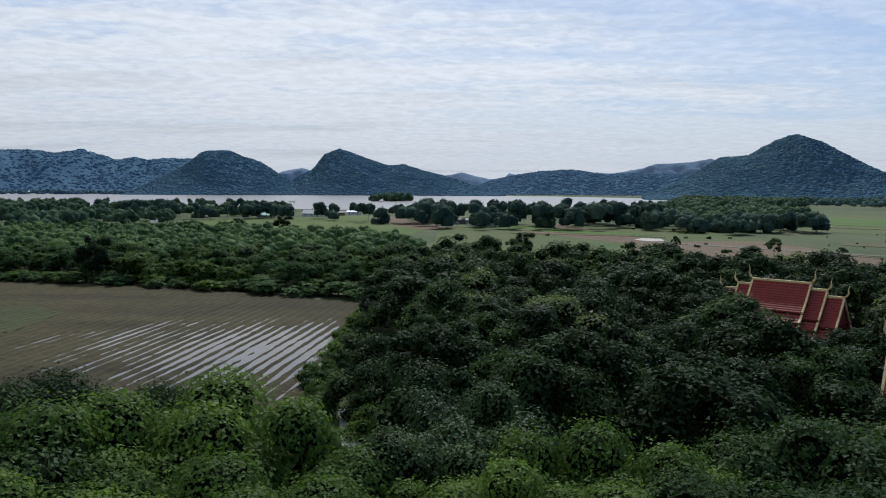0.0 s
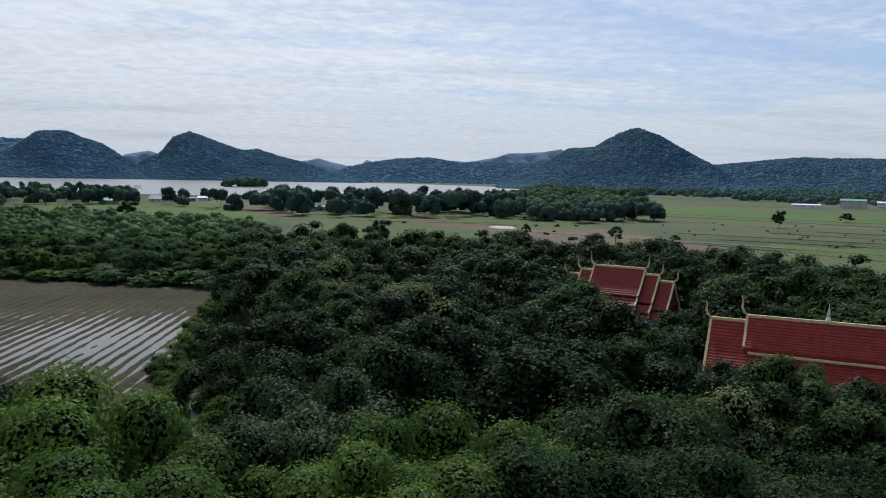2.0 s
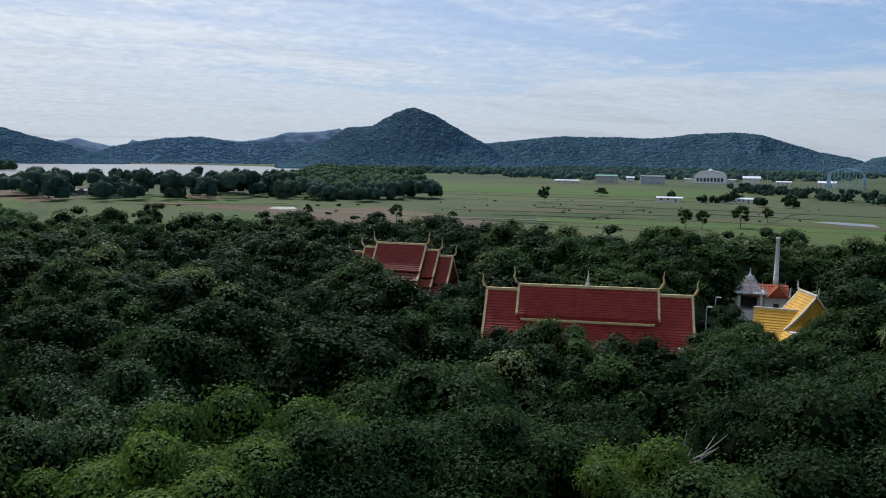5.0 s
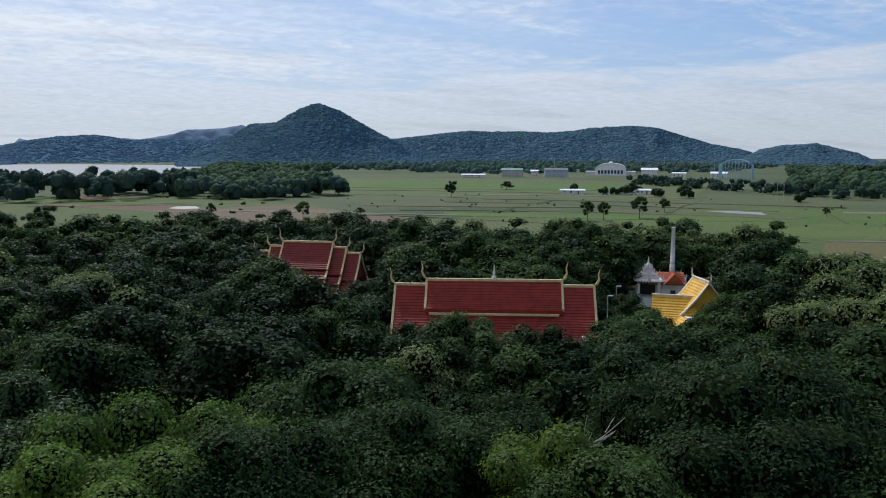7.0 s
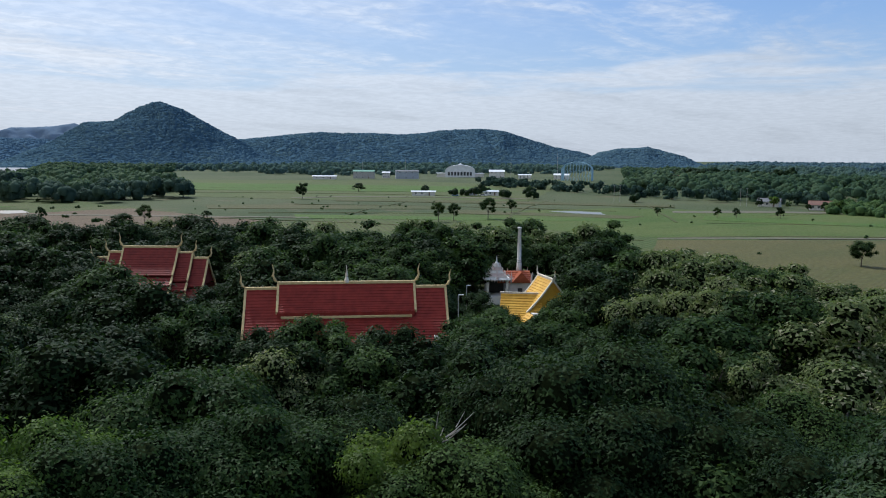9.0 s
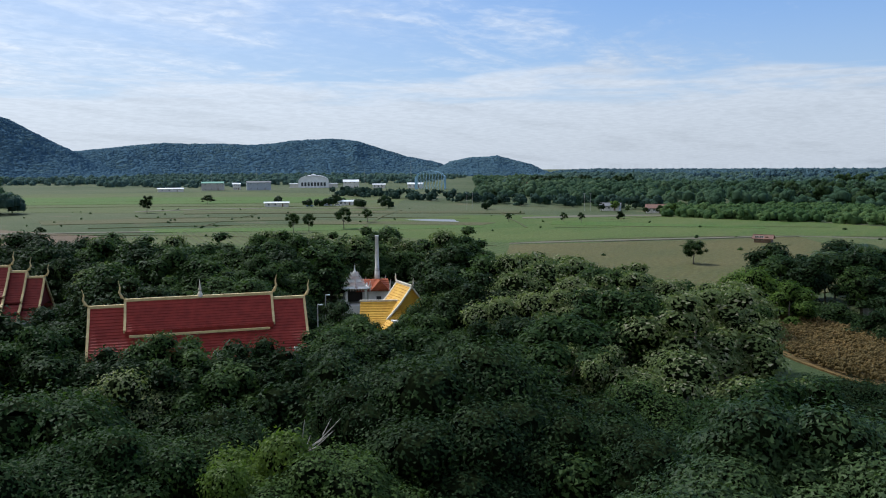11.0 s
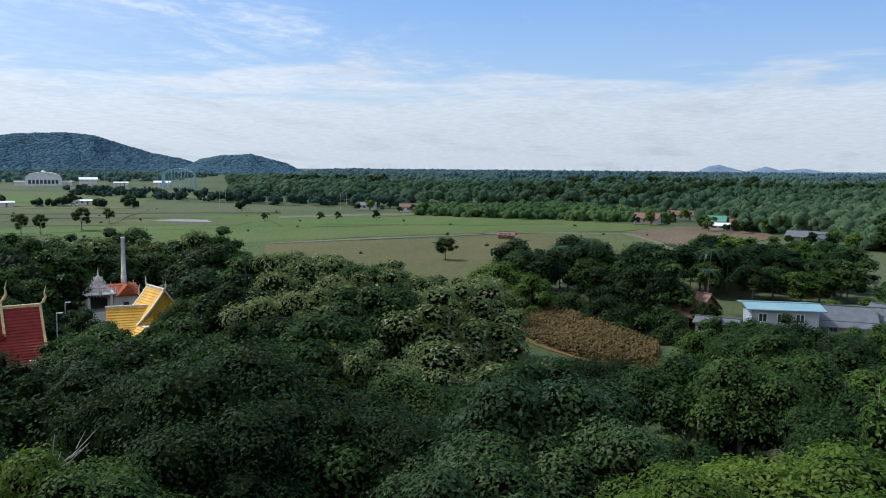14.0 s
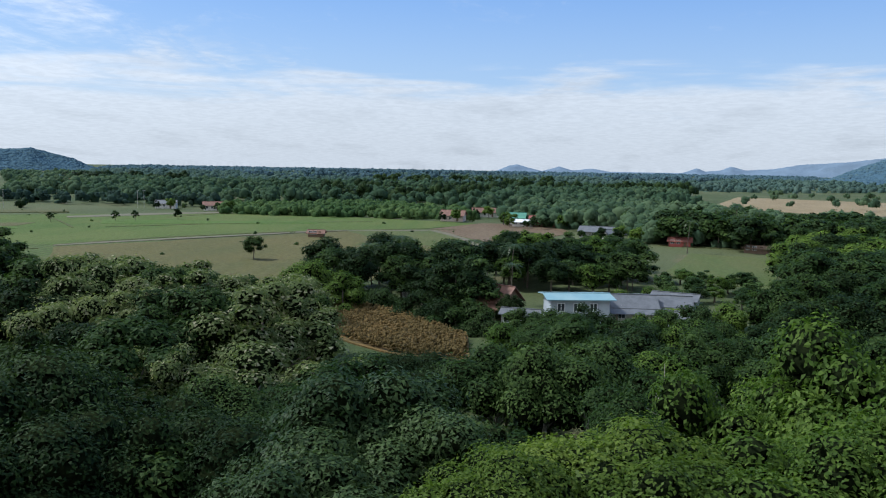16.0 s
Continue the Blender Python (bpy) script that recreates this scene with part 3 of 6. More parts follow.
def crown_mesh(name, seed, species, radius, height, lobes, leaves, leaf, ragged=0.6, flat=0.8, slim=0.55, tri=False, low=0.3, core=3):
    """A crown of leafy boughs: uneven lobes with a core painted in shade colour, each covered by many small leaves. The
    foot is at z = 0.
    """
    r = np.random.default_rng(seed)
    base = height * low
    cz = base + (height - base) * 0.48
    half = (height - base) * 0.52
    # boughs spread evenly round the crown, fewer below
    k = np.arange(lobes)
    zz = 1 - 1.55 * (k + 0.5) / lobes
    aa = k * 2.39996 + r.normal(scale=0.25, size=lobes)
    rr = np.sqrt(np.maximum(0, 1 - zz * zz))
    d = np.stack([rr * np.cos(aa), rr * np.sin(aa), zz], 1) + r.normal(scale=0.12, size=(lobes, 3))
    reach = r.uniform(0.58, 0.82, (lobes, 1)) * (1 + ragged * r.normal(size=(lobes, 1)) * 0.35)
    c = d * reach * [radius, radius, half] + [0, 0, cz]
    size = radius * r.uniform(0.20, 0.42, lobes)
    weight = size ** 2 / (size ** 2).sum()
    pick = r.choice(lobes, leaves, p=weight)
    e = r.normal(size=(leaves, 3))
    e[:, 2] = e[:, 2] * 0.8 + 0.62
    e /= np.linalg.norm(e, axis=1, keepdims=True)
    shell = np.where(r.random((leaves, 1)) < 0.80, r.uniform(0.86, 1.10, (leaves, 1)), r.uniform(1.05, 1.38, (leaves, 1)))
    p = c[pick] + e * size[pick][:, None] * shell * [1, 1, flat]
    p += r.normal(scale=leaf * 0.3, size=p.shape)
    fit = height / p[:, 2].max()
    p[:, 2] *= fit
    c[:, 2] *= fit
    nrm = e * 0.9 + r.normal(scale=0.27, size=e.shape) + [0, 0, 0.4]
    v, f = leaf_quads(p, nrm, leaf * 1.65, leaf * 1.65 * (1.3 * slim if tri else slim), r, tri=tri)
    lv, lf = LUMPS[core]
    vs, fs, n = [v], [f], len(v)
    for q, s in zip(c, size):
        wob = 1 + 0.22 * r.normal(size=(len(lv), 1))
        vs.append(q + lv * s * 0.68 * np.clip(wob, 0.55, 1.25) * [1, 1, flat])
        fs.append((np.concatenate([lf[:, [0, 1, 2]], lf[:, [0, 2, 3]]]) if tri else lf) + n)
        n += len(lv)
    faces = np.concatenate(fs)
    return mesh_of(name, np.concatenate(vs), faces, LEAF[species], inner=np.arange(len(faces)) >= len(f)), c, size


def trunk_mesh(name, height, centres, thick, mat, seed, limbs=6):
    r = np.random.default_rng(seed)
    bm = bmesh.new()
    fork = height * r.uniform(0.28, 0.4)
    bend = r.normal(scale=0.25, size=2)
    tube(bm, [(0, 0, -0.6), (bend[0] * 0.4, bend[1] * 0.4, fork * 0.5), (bend[0], bend[1], fork), (bend[0] * 1.3, bend[1] * 1.3, height * 0.7)],
         [thick * 1.25, thick, thick * 0.85, thick * 0.3], 8)
    for k in r.choice(len(centres), min(limbs, len(centres)), replace=False):
        c = centres[k]
        s = Vector((bend[0], bend[1], fork * r.uniform(0.75, 1.1)))
        m = s.lerp(Vector(c), 0.5) + Vector((0, 0, -0.35))
        tube(bm, [s, m, Vector(c)], [thick * 0.5, thick * 0.3, thick * 0.1], 5)
    me = bpy.data.meshes.new(name)
    bm.to_mesh(me)
    bm.free()
    me.materials.append(mat)
    me.polygons.foreach_set("use_smooth", [True] * len(me.polygons))
    return me


KIND_LABEL = {
    "bright": "leafy tree with a broad light-green crown",
    "mid": "broadleaf tree with a rounded green crown",
    "dark": "dense dark-green broadleaf tree in the wood",
    "grey": "tree with glossy grey-green drooping leaves",
    "olive": "olive-green tree with pale flowering tips",
    "shrub": "bushy mid-green tree",
    "lime": "young tree with yellow-green fresh leaves",
}
PATTERN = {}


def tree_pattern(key, species, seed, radius, height, lobes, leaves, leaf, bark=BARK, **more):
    """One tree, built once: an Empty at its foot with trunk and crown."""
    me, c, size = crown_mesh("crown", seed, species, radius, height, lobes, leaves, leaf, **more)
    PATTERN[key] = (trunk_mesh("trunk", height, c, 0.035 * height * 0.55, bark, seed), me, height, radius, species)


STANDS = {}


def tree(key, x, y, height, turn=0.0, wide=1.0, z=None, group="", label="", stand="", scale=None):
    """A tree as a thing of its own, or, with a stand's name, one of a mass of trees that nobody could count."""
    tm, cm, h, rad, species = PATTERN[key]
    s = height / h
    z = rise(x, y) if z is None else z
    m = Matrix.LocRotScale((x, y, z), Euler((0, 0, turn)), (s * wide, s * wide, s))
    if scale:
        # top height is kept to fit the camera's view; a taller tree sinks into the ground
        tall = max(scale, s)
        m = Matrix.LocRotScale((x, y, z + height - tall * h), Euler((0, 0, turn)), (scale, scale, tall))
    if stand:
        STANDS.setdefault((stand, species), []).append((key, m))
        return None
    ob = new("tree")
    ob.empty_display_size = 0.2
    ob.matrix_basis = m
    piece("trunk", tm, ob)
    piece("crown", cm, ob)
    return tagged(ob, label or KIND_LABEL[species], "tree", group)


def joined(name, meshes, mat, parent=None):
    """Copies of meshes at their poses, as one mesh."""
    vs, fs, mi, k = [], {}, [], 0
    for me, m in meshes:
        co = np.empty(len(me.vertices) * 3, np.float32)
        me.vertices.foreach_get("co", co)
        a = np.array(m)
        vs.append(co.reshape(-1, 3) @ a[:3, :3].T + a[:3, 3])
        idx = np.empty(len(me.loops), np.int32)
        me.loops.foreach_get("vertex_index", idx)
        size = len(me.polygons[0].vertices)
        fs.setdefault(size, []).append(idx.reshape(-1, size) + k)
        k += len(me.vertices)
        one = np.empty(len(me.polygons), np.int32)
        me.polygons.foreach_get("material_index", one)
        mi.append(one)
    ob = new(name, mesh_of(name, np.concatenate(vs), np.concatenate(fs[3]), mat, inner=np.concatenate(mi)))
    ob.parent = parent
    return ob


def plant_stands():
    for (stand, species), rows in STANDS.items():
        wood_ob = joined("woodland", [(PATTERN[key][1], m) for key, m in rows], LEAF[species])
        tagged(wood_ob, stand, "woods", kind="stuff")
        bm = bmesh.new()
        for key, m in rows:
            h = PATTERN[key][2]
            tube(bm, [m @ Vector((0, 0, -0.5)), m @ Vector((0.1, 0, h * 0.3)), m @ Vector((0.2, 0.1, h * 0.65))], [0.22, 0.18, 0.08], 5)
        part("trunk", bm, BARK, wood_ob)


# close trees: fine leaves
FINE = dict(tri=True, core=2)
tree_pattern("n_bright", "bright", 21, 4.6, 9.0, 19, 24000, 0.105, slim=0.62, **FINE)
tree_pattern("n_bright2", "bright", 22, 4.3, 8.5, 17, 22000, 0.105, slim=0.62, **FINE)
tree_pattern("n_mid", "mid", 23, 4.4, 9.0, 30, 20000, 0.108, **FINE)
tree_pattern("n_mid2", "mid", 24, 4.8, 9.0, 36, 21000, 0.108, **FINE)
tree_pattern("n_dark", "dark", 25, 4.6, 9.0, 32, 19000, 0.105, **FINE)
tree_pattern("n_grey", "grey", 26, 4.2, 9.5, 30, 17000, 0.115, slim=0.45, ragged=0.6, **FINE)
tree_pattern("n_grey2", "grey", 27, 3.6, 9.0, 28, 15000, 0.125, slim=0.45, ragged=0.7, **FINE)
tree_pattern("n_lime", "lime", 28, 3.0, 7.0, 13, 10000, 0.11, **FINE)
tree_pattern("n_broad", "bright", 30, 4.4, 8.5, 30, 15000, 0.135, slim=0.55, core=2)
tree_pattern("n_open", "mid", 31, 4.4, 9.5, 22, 10000, 0.14, bark=BARK_PALE, tri=True, core=2, low=0.5)
tree_pattern("n_leafy", "lime", 29, 4.4, 8.0, 28, 15000, 0.14, slim=0.55, core=2)
# wood trees: coarser
for k in range(4):
    tree_pattern(f"m_dark{k}", "dark", 40 + k, 3.6 + 0.4 * k, 9.5, 20 + k, 5200, 0.18, low=0.12, **FINE)
    tree_pattern(f"m_mid{k}", "mid", 50 + k, 3.5 + 0.4 * k, 9.5, 18 + k, 5200, 0.18, low=0.12, **FINE)
    tree_pattern(f"m_olive{k}", "olive", 60 + k, 3.7 + 0.3 * k, 9.5, 20 + k, 6200, 0.165, low=0.12, **FINE)
    tree_pattern(f"m_bright{k}", "bright", 70 + k, 3.6 + 0.3 * k, 9.5, 18 + k, 5200, 0.18, low=0.12, **FINE)
    tree_pattern(f"b_shrub{k}", "shrub", 190 + k, 3.6 + 0.4 * k, 9.5, 13 + k, 2900, 0.26, low=0.12, **FINE)
    tree_pattern(f"b_dark{k}", "dark", 140 + k, 3.7 + 0.4 * k, 9.5, 16 + k, 2900, 0.26, low=0.12, **FINE)
    tree_pattern(f"b_mid{k}", "mid", 150 + k, 3.6 + 0.4 * k, 9.5, 16 + k, 2900, 0.26, low=0.12, **FINE)
    tree_pattern(f"b_olive{k}", "olive", 160 + k, 3.7 + 0.3 * k, 9.5, 16 + k, 2900, 0.26, low=0.12, **FINE)
    tree_pattern(f"b_bright{k}", "bright", 170 + k, 3.6 + 0.3 * k, 9.5, 16 + k, 2900, 0.26, low=0.12, **FINE)
for k in range(3):
    tree_pattern(f"f_shrub{k}", "shrub", 195 + k, 4.0, 8.5, 12, 1000, 0.5, low=0.08, **FINE)
    tree_pattern(f"f_dark{k}", "dark", 80 + k, 4.0, 8.5, 12, 1000, 0.5, low=0.08, **FINE)
    tree_pattern(f"f_mid{k}", "mid", 90 + k, 4.0, 8.5, 12, 1000, 0.5, low=0.08, **FINE)
    tree_pattern(f"f_bright{k}", "bright", 95 + k, 4.0, 8.5, 12, 1000, 0.5, low=0.08, **FINE)

taken = []


def near_tree(key, bearing, el, dist, radius, label=""):
    """A tree of the near slope by its top's height angle."""
    p = at(bearing, dist)
    ground = rise(p.x, p.y)
    top = EYE.z + dist * math.tan(radians(el))
    h = max(top - ground, 2.5)
    pat = PATTERN[key]
    tree(key, p.x, p.y, h, radians(bearing * 37 % 360), label=label, group="trees on the near slope", scale=1.22 * radius / pat[3])
    taken.append((p.x, p.y, radius * 0.75))


NEAR = [
    # key, bearing, height angle of the top, distance, crown radius
    ("n_bright", -18.2, -13.3, 34, 4.4), ("n_bright2", -13.4, -14.9, 32, 3.8), ("n_bright", -23.8, -13.8, 32, 4.2), ("n_bright2", -11.6, -17.0, 35, 3.4),
    ("n_bright", -17.5, -19.6, 26, 3.4), ("n_bright2", -27.5, -18.5, 26, 3.4), ("n_bright", -23, -21, 23, 3.0), ("n_mid", -33, -15, 30, 4.0),
    ("n_bright", -11, -20.0, 27, 3.2), ("n_mid", -7.2, -20.6, 30, 2.2),
    ("n_dark", -26.5, -12.2, 52, 5.0), ("n_dark", -22.5, -13.2, 50, 4.0), ("n_mid2", -31, -12.4, 50, 5.0), ("n_dark", -17.5, -14.3, 55, 2.4),
    ("n_grey", 1.8, -14.4, 36, 3.5), ("n_grey", -2.4, -16.8, 33, 3.0), ("n_grey2", 4.0, -16.4, 35, 2.6),
    ("n_bright", 8.4, -15.7, 34, 3.4, "leafy tree with a bright yellow-green sunlit crown"), ("n_bright2", 14.2, -16.5, 33, 3.4), ("n_bright2", 4.2, -18.6, 29, 3.0), ("n_bright", 9.5, -20.3, 27, 3.0),
    ("n_mid2", 21.0, -15.2, 38, 3.8), ("n_mid", 26.0, -13.7, 39, 4.6, "broad green tree with small glossy leaves"), ("n_mid2", 22.5, -18.0, 31, 3.6), ("n_mid", 17.0, -18.4, 29, 3.0), ("n_mid", 29.5, -17.0, 33, 3.4),
    ("n_dark", 33.5, -17.6, 36, 3.4), ("n_dark", 36.5, -16.8, 40, 3.6), ("n_lime", 41.5, -17.6, 33, 2.2, "young tree with bare twigs and yellow-green leaves"), ("n_lime", 39.8, -20.0, 30, 1.8), ("n_mid", 45, -19.6, 30, 3.0),
    ("n_dark", 53.7, -12.0, 42, 5.0, "tall dark tree with small glossy leaves"), ("n_dark", 49.5, -14.4, 41, 3.6), ("n_dark", 57.5, -13.4, 43, 4.0), ("n_dark", 53.5, -16.5, 36, 4.0), ("n_dark", 60.5, -15.2, 40, 3.8),
    ("n_dark", 64.5, -16.0, 42, 3.6), ("n_mid2", 68.5, -14.2, 55, 4.2), ("n_dark", 70.0, -17.0, 38, 3.4), ("n_mid", 74.5, -15.2, 52, 4.0),
    ("n_grey2", 80.4, -14.0, 27, 2.7, "leaning tree with large pale glossy leaves"), ("n_grey2", 76.6, -16.4, 25, 2.3), ("n_grey2", 83.0, -17.0, 25, 2.2), ("n_grey2", 72.0, -20.0, 22, 2.0), ("n_grey2", 77.5, -20.0, 22, 2.2),
    ("n_leafy", 98.5, -17.4, 24, 2.9, "low tree with lush bright-green leaves"), ("n_leafy", 94.2, -18.8, 24, 2.4), ("n_leafy", 103, -19.3, 22, 2.4), ("n_leafy", 89.5, -21.5, 20, 2.0),
    ("n_open", 89.5, -12.6, 62, 4.0, "round-topped tree with pale trunks below"), ("n_open", 92.8, -12.0, 60, 3.8), ("n_open", 96.0, -11.8, 64, 4.0), ("n_dark", 84.5, -13.4, 66, 3.4), ("n_dark", 80.8, -13.0, 70, 3.0),
    ("n_mid", 101, -13.4, 50, 3.8), ("n_broad", 105.5, -14.6, 38, 3.4), ("n_broad", 108.5, -13.4, 36, 3.4), ("n_broad", 113.2, -9.8, 38, 4.2, "tall tree with a yellow-green crown"), ("n_broad", 110.5, -17, 26, 3.2),
    ("n_broad", 117.5, -9.2, 36, 4.2), ("n_broad", 115, -15, 27, 3.2), ("n_broad", 121, -12, 30, 4.0), ("n_mid2", 86.5, -17.2, 40, 3.4), ("n_dark", 83, -18.5, 34, 3.0), ("n_mid", 99.5, -15.2, 40, 3.0),
]
# trees standing close before the temple roofs, the corn and the farmhouse
NEAR += [
    ("m_dark1", 29.4, -11.9, 72, 4.0), ("m_dark2", 32.0, -12.4, 70, 3.6), ("m_mid1", 34.6, -11.3, 71, 3.6), ("m_dark0", 37.4, -12.5, 70, 3.4), ("m_dark3", 40.2, -12.0, 71, 3.8), ("m_dark1", 43.4, -12.6, 70, 3.8), ("m_mid2", 46.0, -11.6, 74, 3.4),
    ("m_mid0", 20.0, -7.1, 101, 4.6, "feathery grey-green tree before the temple roof"), ("m_bright1", 23.4, -9.5, 93, 4.6), ("m_mid3", 25.8, -10.3, 90, 4.0), ("m_dark2", 27.6, -11.6, 84, 3.2), ("m_dark0", 17.6, -8.2, 100, 4.8),
    ("m_dark1", 26.9, -9.1, 104, 3.2), ("m_mid1", 28.0, -9.8, 100, 2.6),
    ("m_dark0", -4.4, -10.4, 92, 4.0), ("m_dark2", -4.9, -12.6, 80, 3.4), ("m_dark1", -2.6, -11.4, 84, 4.0),
    ("m_mid1", 47.4, -10.7, 86, 3.8), ("m_mid2", 54.6, -8.8, 101, 4.6), ("m_olive1", 57.0, -8.2, 108, 5.0), ("m_mid0", 53.6, -10.6, 88, 3.6),
    ("m_dark1", 83.2, -8.9, 124, 3.8), ("m_dark2", 85.0, -9.3, 121, 3.8), ("m_mid1", 86.8, -9.4, 119, 3.8), ("m_dark3", 88.3, -10.2, 113, 3.2), ("m_dark0", 81.0, -8.6, 133, 4.0), ("m_mid3", 79.0, -8.6, 137, 4.0), ("m_dark2", 76.8, -8.2, 143, 4.0),
    ("m_dark0", 95.6, -9.7, 103, 3.0, "dark round tree before the blue-roofed house"), ("m_mid2", 92.4, -10.6, 100, 3.0), ("m_bright0", 90.2, -11.0, 96, 3.2), ("m_bright2", 98.4, -8.3, 140, 3.6), ("m_bright1", 100.4, -8.0, 146, 3.6),
    ("m_bright0", -7.8, -13.6, 90, 2.0, "low bright shrub on the grassy bank"), ("m_bright1", -6.4, -12.2, 104, 2.2, "low bright shrub on the grassy bank"), ("m_mid0", -9.3, -15.8, 80, 1.8, "low green shrub on the grassy bank"), ("m_mid1", -5.2, -11.4, 112, 2.6, "low green shrub on the grassy bank"), ("m_bright3", -4.9, -15.6, 74, 2.4, "low bright shrub beside the road"),
    ("m_mid1", 51.6, -10.9, 92, 2.6), ("m_mid3", 53.3, -9.2, 99, 3.0), ("m_dark1", 46.4, -9.8, 99, 2.6), ("m_mid0", 47.8, -10.6, 92, 2.4),
    ("m_mid1", 50.8, -11.3, 90, 2.4), ("m_dark2", 52.35, -10.0, 95, 1.9), ("m_mid3", 51.5, -11.15, 92, 1.6), ("m_mid2", 93.0, -9.9, 108, 2.6), ("m_bright1", 99.9, -9.9, 108, 2.6), ("m_mid0", 101.6, -9.6, 110, 2.8), ("m_dark1", 103.4, -9.2, 113, 3.2), ("m_mid3", 94.4, -10.2, 106, 2.2), ("m_mid1", 91.2, -10.0, 107, 2.6), ("m_bright0", 105.0, -8.8, 120, 3.4), ("m_mid2", 97.0, -11.2, 100, 2.4), ("m_dark3", 90.2, -9.0, 122, 1.8), ("m_bright2", 75.2, -6.6, 132, 4.2), ("m_bright0", 78.0, -7.6, 128, 3.2),
]
for k in range(14):
    t = k / 13.0
    NEAR.append((("m_bright0", "m_mid1", "m_bright2", "m_mid3")[k % 4], -4.7 - 4.9 * t + (0.5 if k % 2 else -0.2), -7.6 - 7.6 * t, 152 - 70 * t, 1.7 + 0.6 * (k % 3), "low green shrub on the grassy bank"))
for row in NEAR:
    near_tree(*row)

# ground kept free of trees, partly to open the camera's view of buildings: bearing from, to, distance from, to
CLEAR = [(19.0, 29.0, 104, 134), (28.3, 45.2, 76, 96), (46.0, 52.2, 114, 141), (48.0, 53.6, 97, 114), (44.6, 48.8, 96, 135), (26.0, 30.0, 76, 110),
         (74.5, 90.0, 90, 141), (86.5, 104.0, 110, 150), (94.8, 100.5, 100, 126), (-9.5, -4.5, 66, 92)]
# sight windows of the camera, where trees are shortened to show roofs and fields: bearing from, to, nearer than, top
# below this height angle
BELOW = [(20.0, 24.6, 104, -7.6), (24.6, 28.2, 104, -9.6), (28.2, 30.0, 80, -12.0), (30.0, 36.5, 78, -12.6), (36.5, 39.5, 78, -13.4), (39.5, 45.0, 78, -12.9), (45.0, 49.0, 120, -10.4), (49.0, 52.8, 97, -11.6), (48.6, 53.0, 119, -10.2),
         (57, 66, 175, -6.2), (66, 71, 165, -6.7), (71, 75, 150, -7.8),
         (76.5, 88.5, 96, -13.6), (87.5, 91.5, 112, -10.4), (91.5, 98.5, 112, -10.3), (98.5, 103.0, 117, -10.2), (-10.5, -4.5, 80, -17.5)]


def field_edge(b):
    """How far the temple wood reaches."""
    return float(np.interp(b, [-12, -8, -4.6, 0, 15, 26, 34, 46, 57, 60, 66, 74.5, 78, 88, 92, 98, 103, 112, 126], [78, 105, 168, 205, 195, 182, 172, 168, 160, 150, 136, 128, 112, 92, 100, 103, 108, 150, 160]))


def wood():
    r = np.random.default_rng(5)
    step = 6.6
    for gx in np.arange(-60, 210, step):
        for gy in np.arange(-80, 210, step):
            x, y = gx + r.uniform(-2.2, 2.2), gy + r.uniform(-2.2, 2.2)
            d, b = math.hypot(x, y), math.degrees(math.atan2(x, y))
            k, hh, turn, tone = r.integers(0, 4), r.uniform(7.2, 12.2), r.uniform(0, 6.28), r.random()
            if d < 23 or b < -40 or (b < -4.0 and d > 44) or b > 124 or (d > 44 and d > field_edge(b)):
                continue
            if any(p <= b <= q and m <= d <= n2 for p, q, m, n2 in CLEAR):
                continue
            if any((x - tx) ** 2 + (y - ty) ** 2 < tr * tr for tx, ty, tr in taken):
                continue
            patch = noise.noise((x * 0.02, y * 0.02, 3.0))
            if 57 < b < 84 and d > 58:
                sp = "olive" if tone < 0.75 else "mid"
                hh *= 1.08
            elif b >= 84:
                sp = "mid" if tone < 0.6 else ("bright" if tone < 0.8 else "dark")
                hh *= 0.8
            elif d > 140 and b > 30:
                sp = "mid" if tone < 0.7 else "olive"
            else:
                sp = "dark" if tone < 0.62 + patch else ("mid" if tone < 0.95 else "olive")
            ground = rise(x, y)
            # tree tops are capped to fit the camera's view
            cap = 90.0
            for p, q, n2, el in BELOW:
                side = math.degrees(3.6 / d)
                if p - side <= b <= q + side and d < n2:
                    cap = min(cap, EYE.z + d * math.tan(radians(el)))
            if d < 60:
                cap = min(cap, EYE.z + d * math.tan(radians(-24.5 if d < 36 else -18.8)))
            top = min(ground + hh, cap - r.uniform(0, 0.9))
            if top - ground < 3.0:
                continue
            tree(f"{'m' if d < 112 else 'b'}_{sp}{k}", x, y, top - ground, turn, r.uniform(0.9, 1.2), scale=0.105 * hh if top < ground + hh - 0.5 else None, group="trees of the temple wood", stand="" if d < 92 and k < 4 and visible(b, d) else "dense broadleaf wood round the temple")


def visible(b, d):
    return -8 < b < 108 and (d < 78 or 26 < b < 90)


wood()


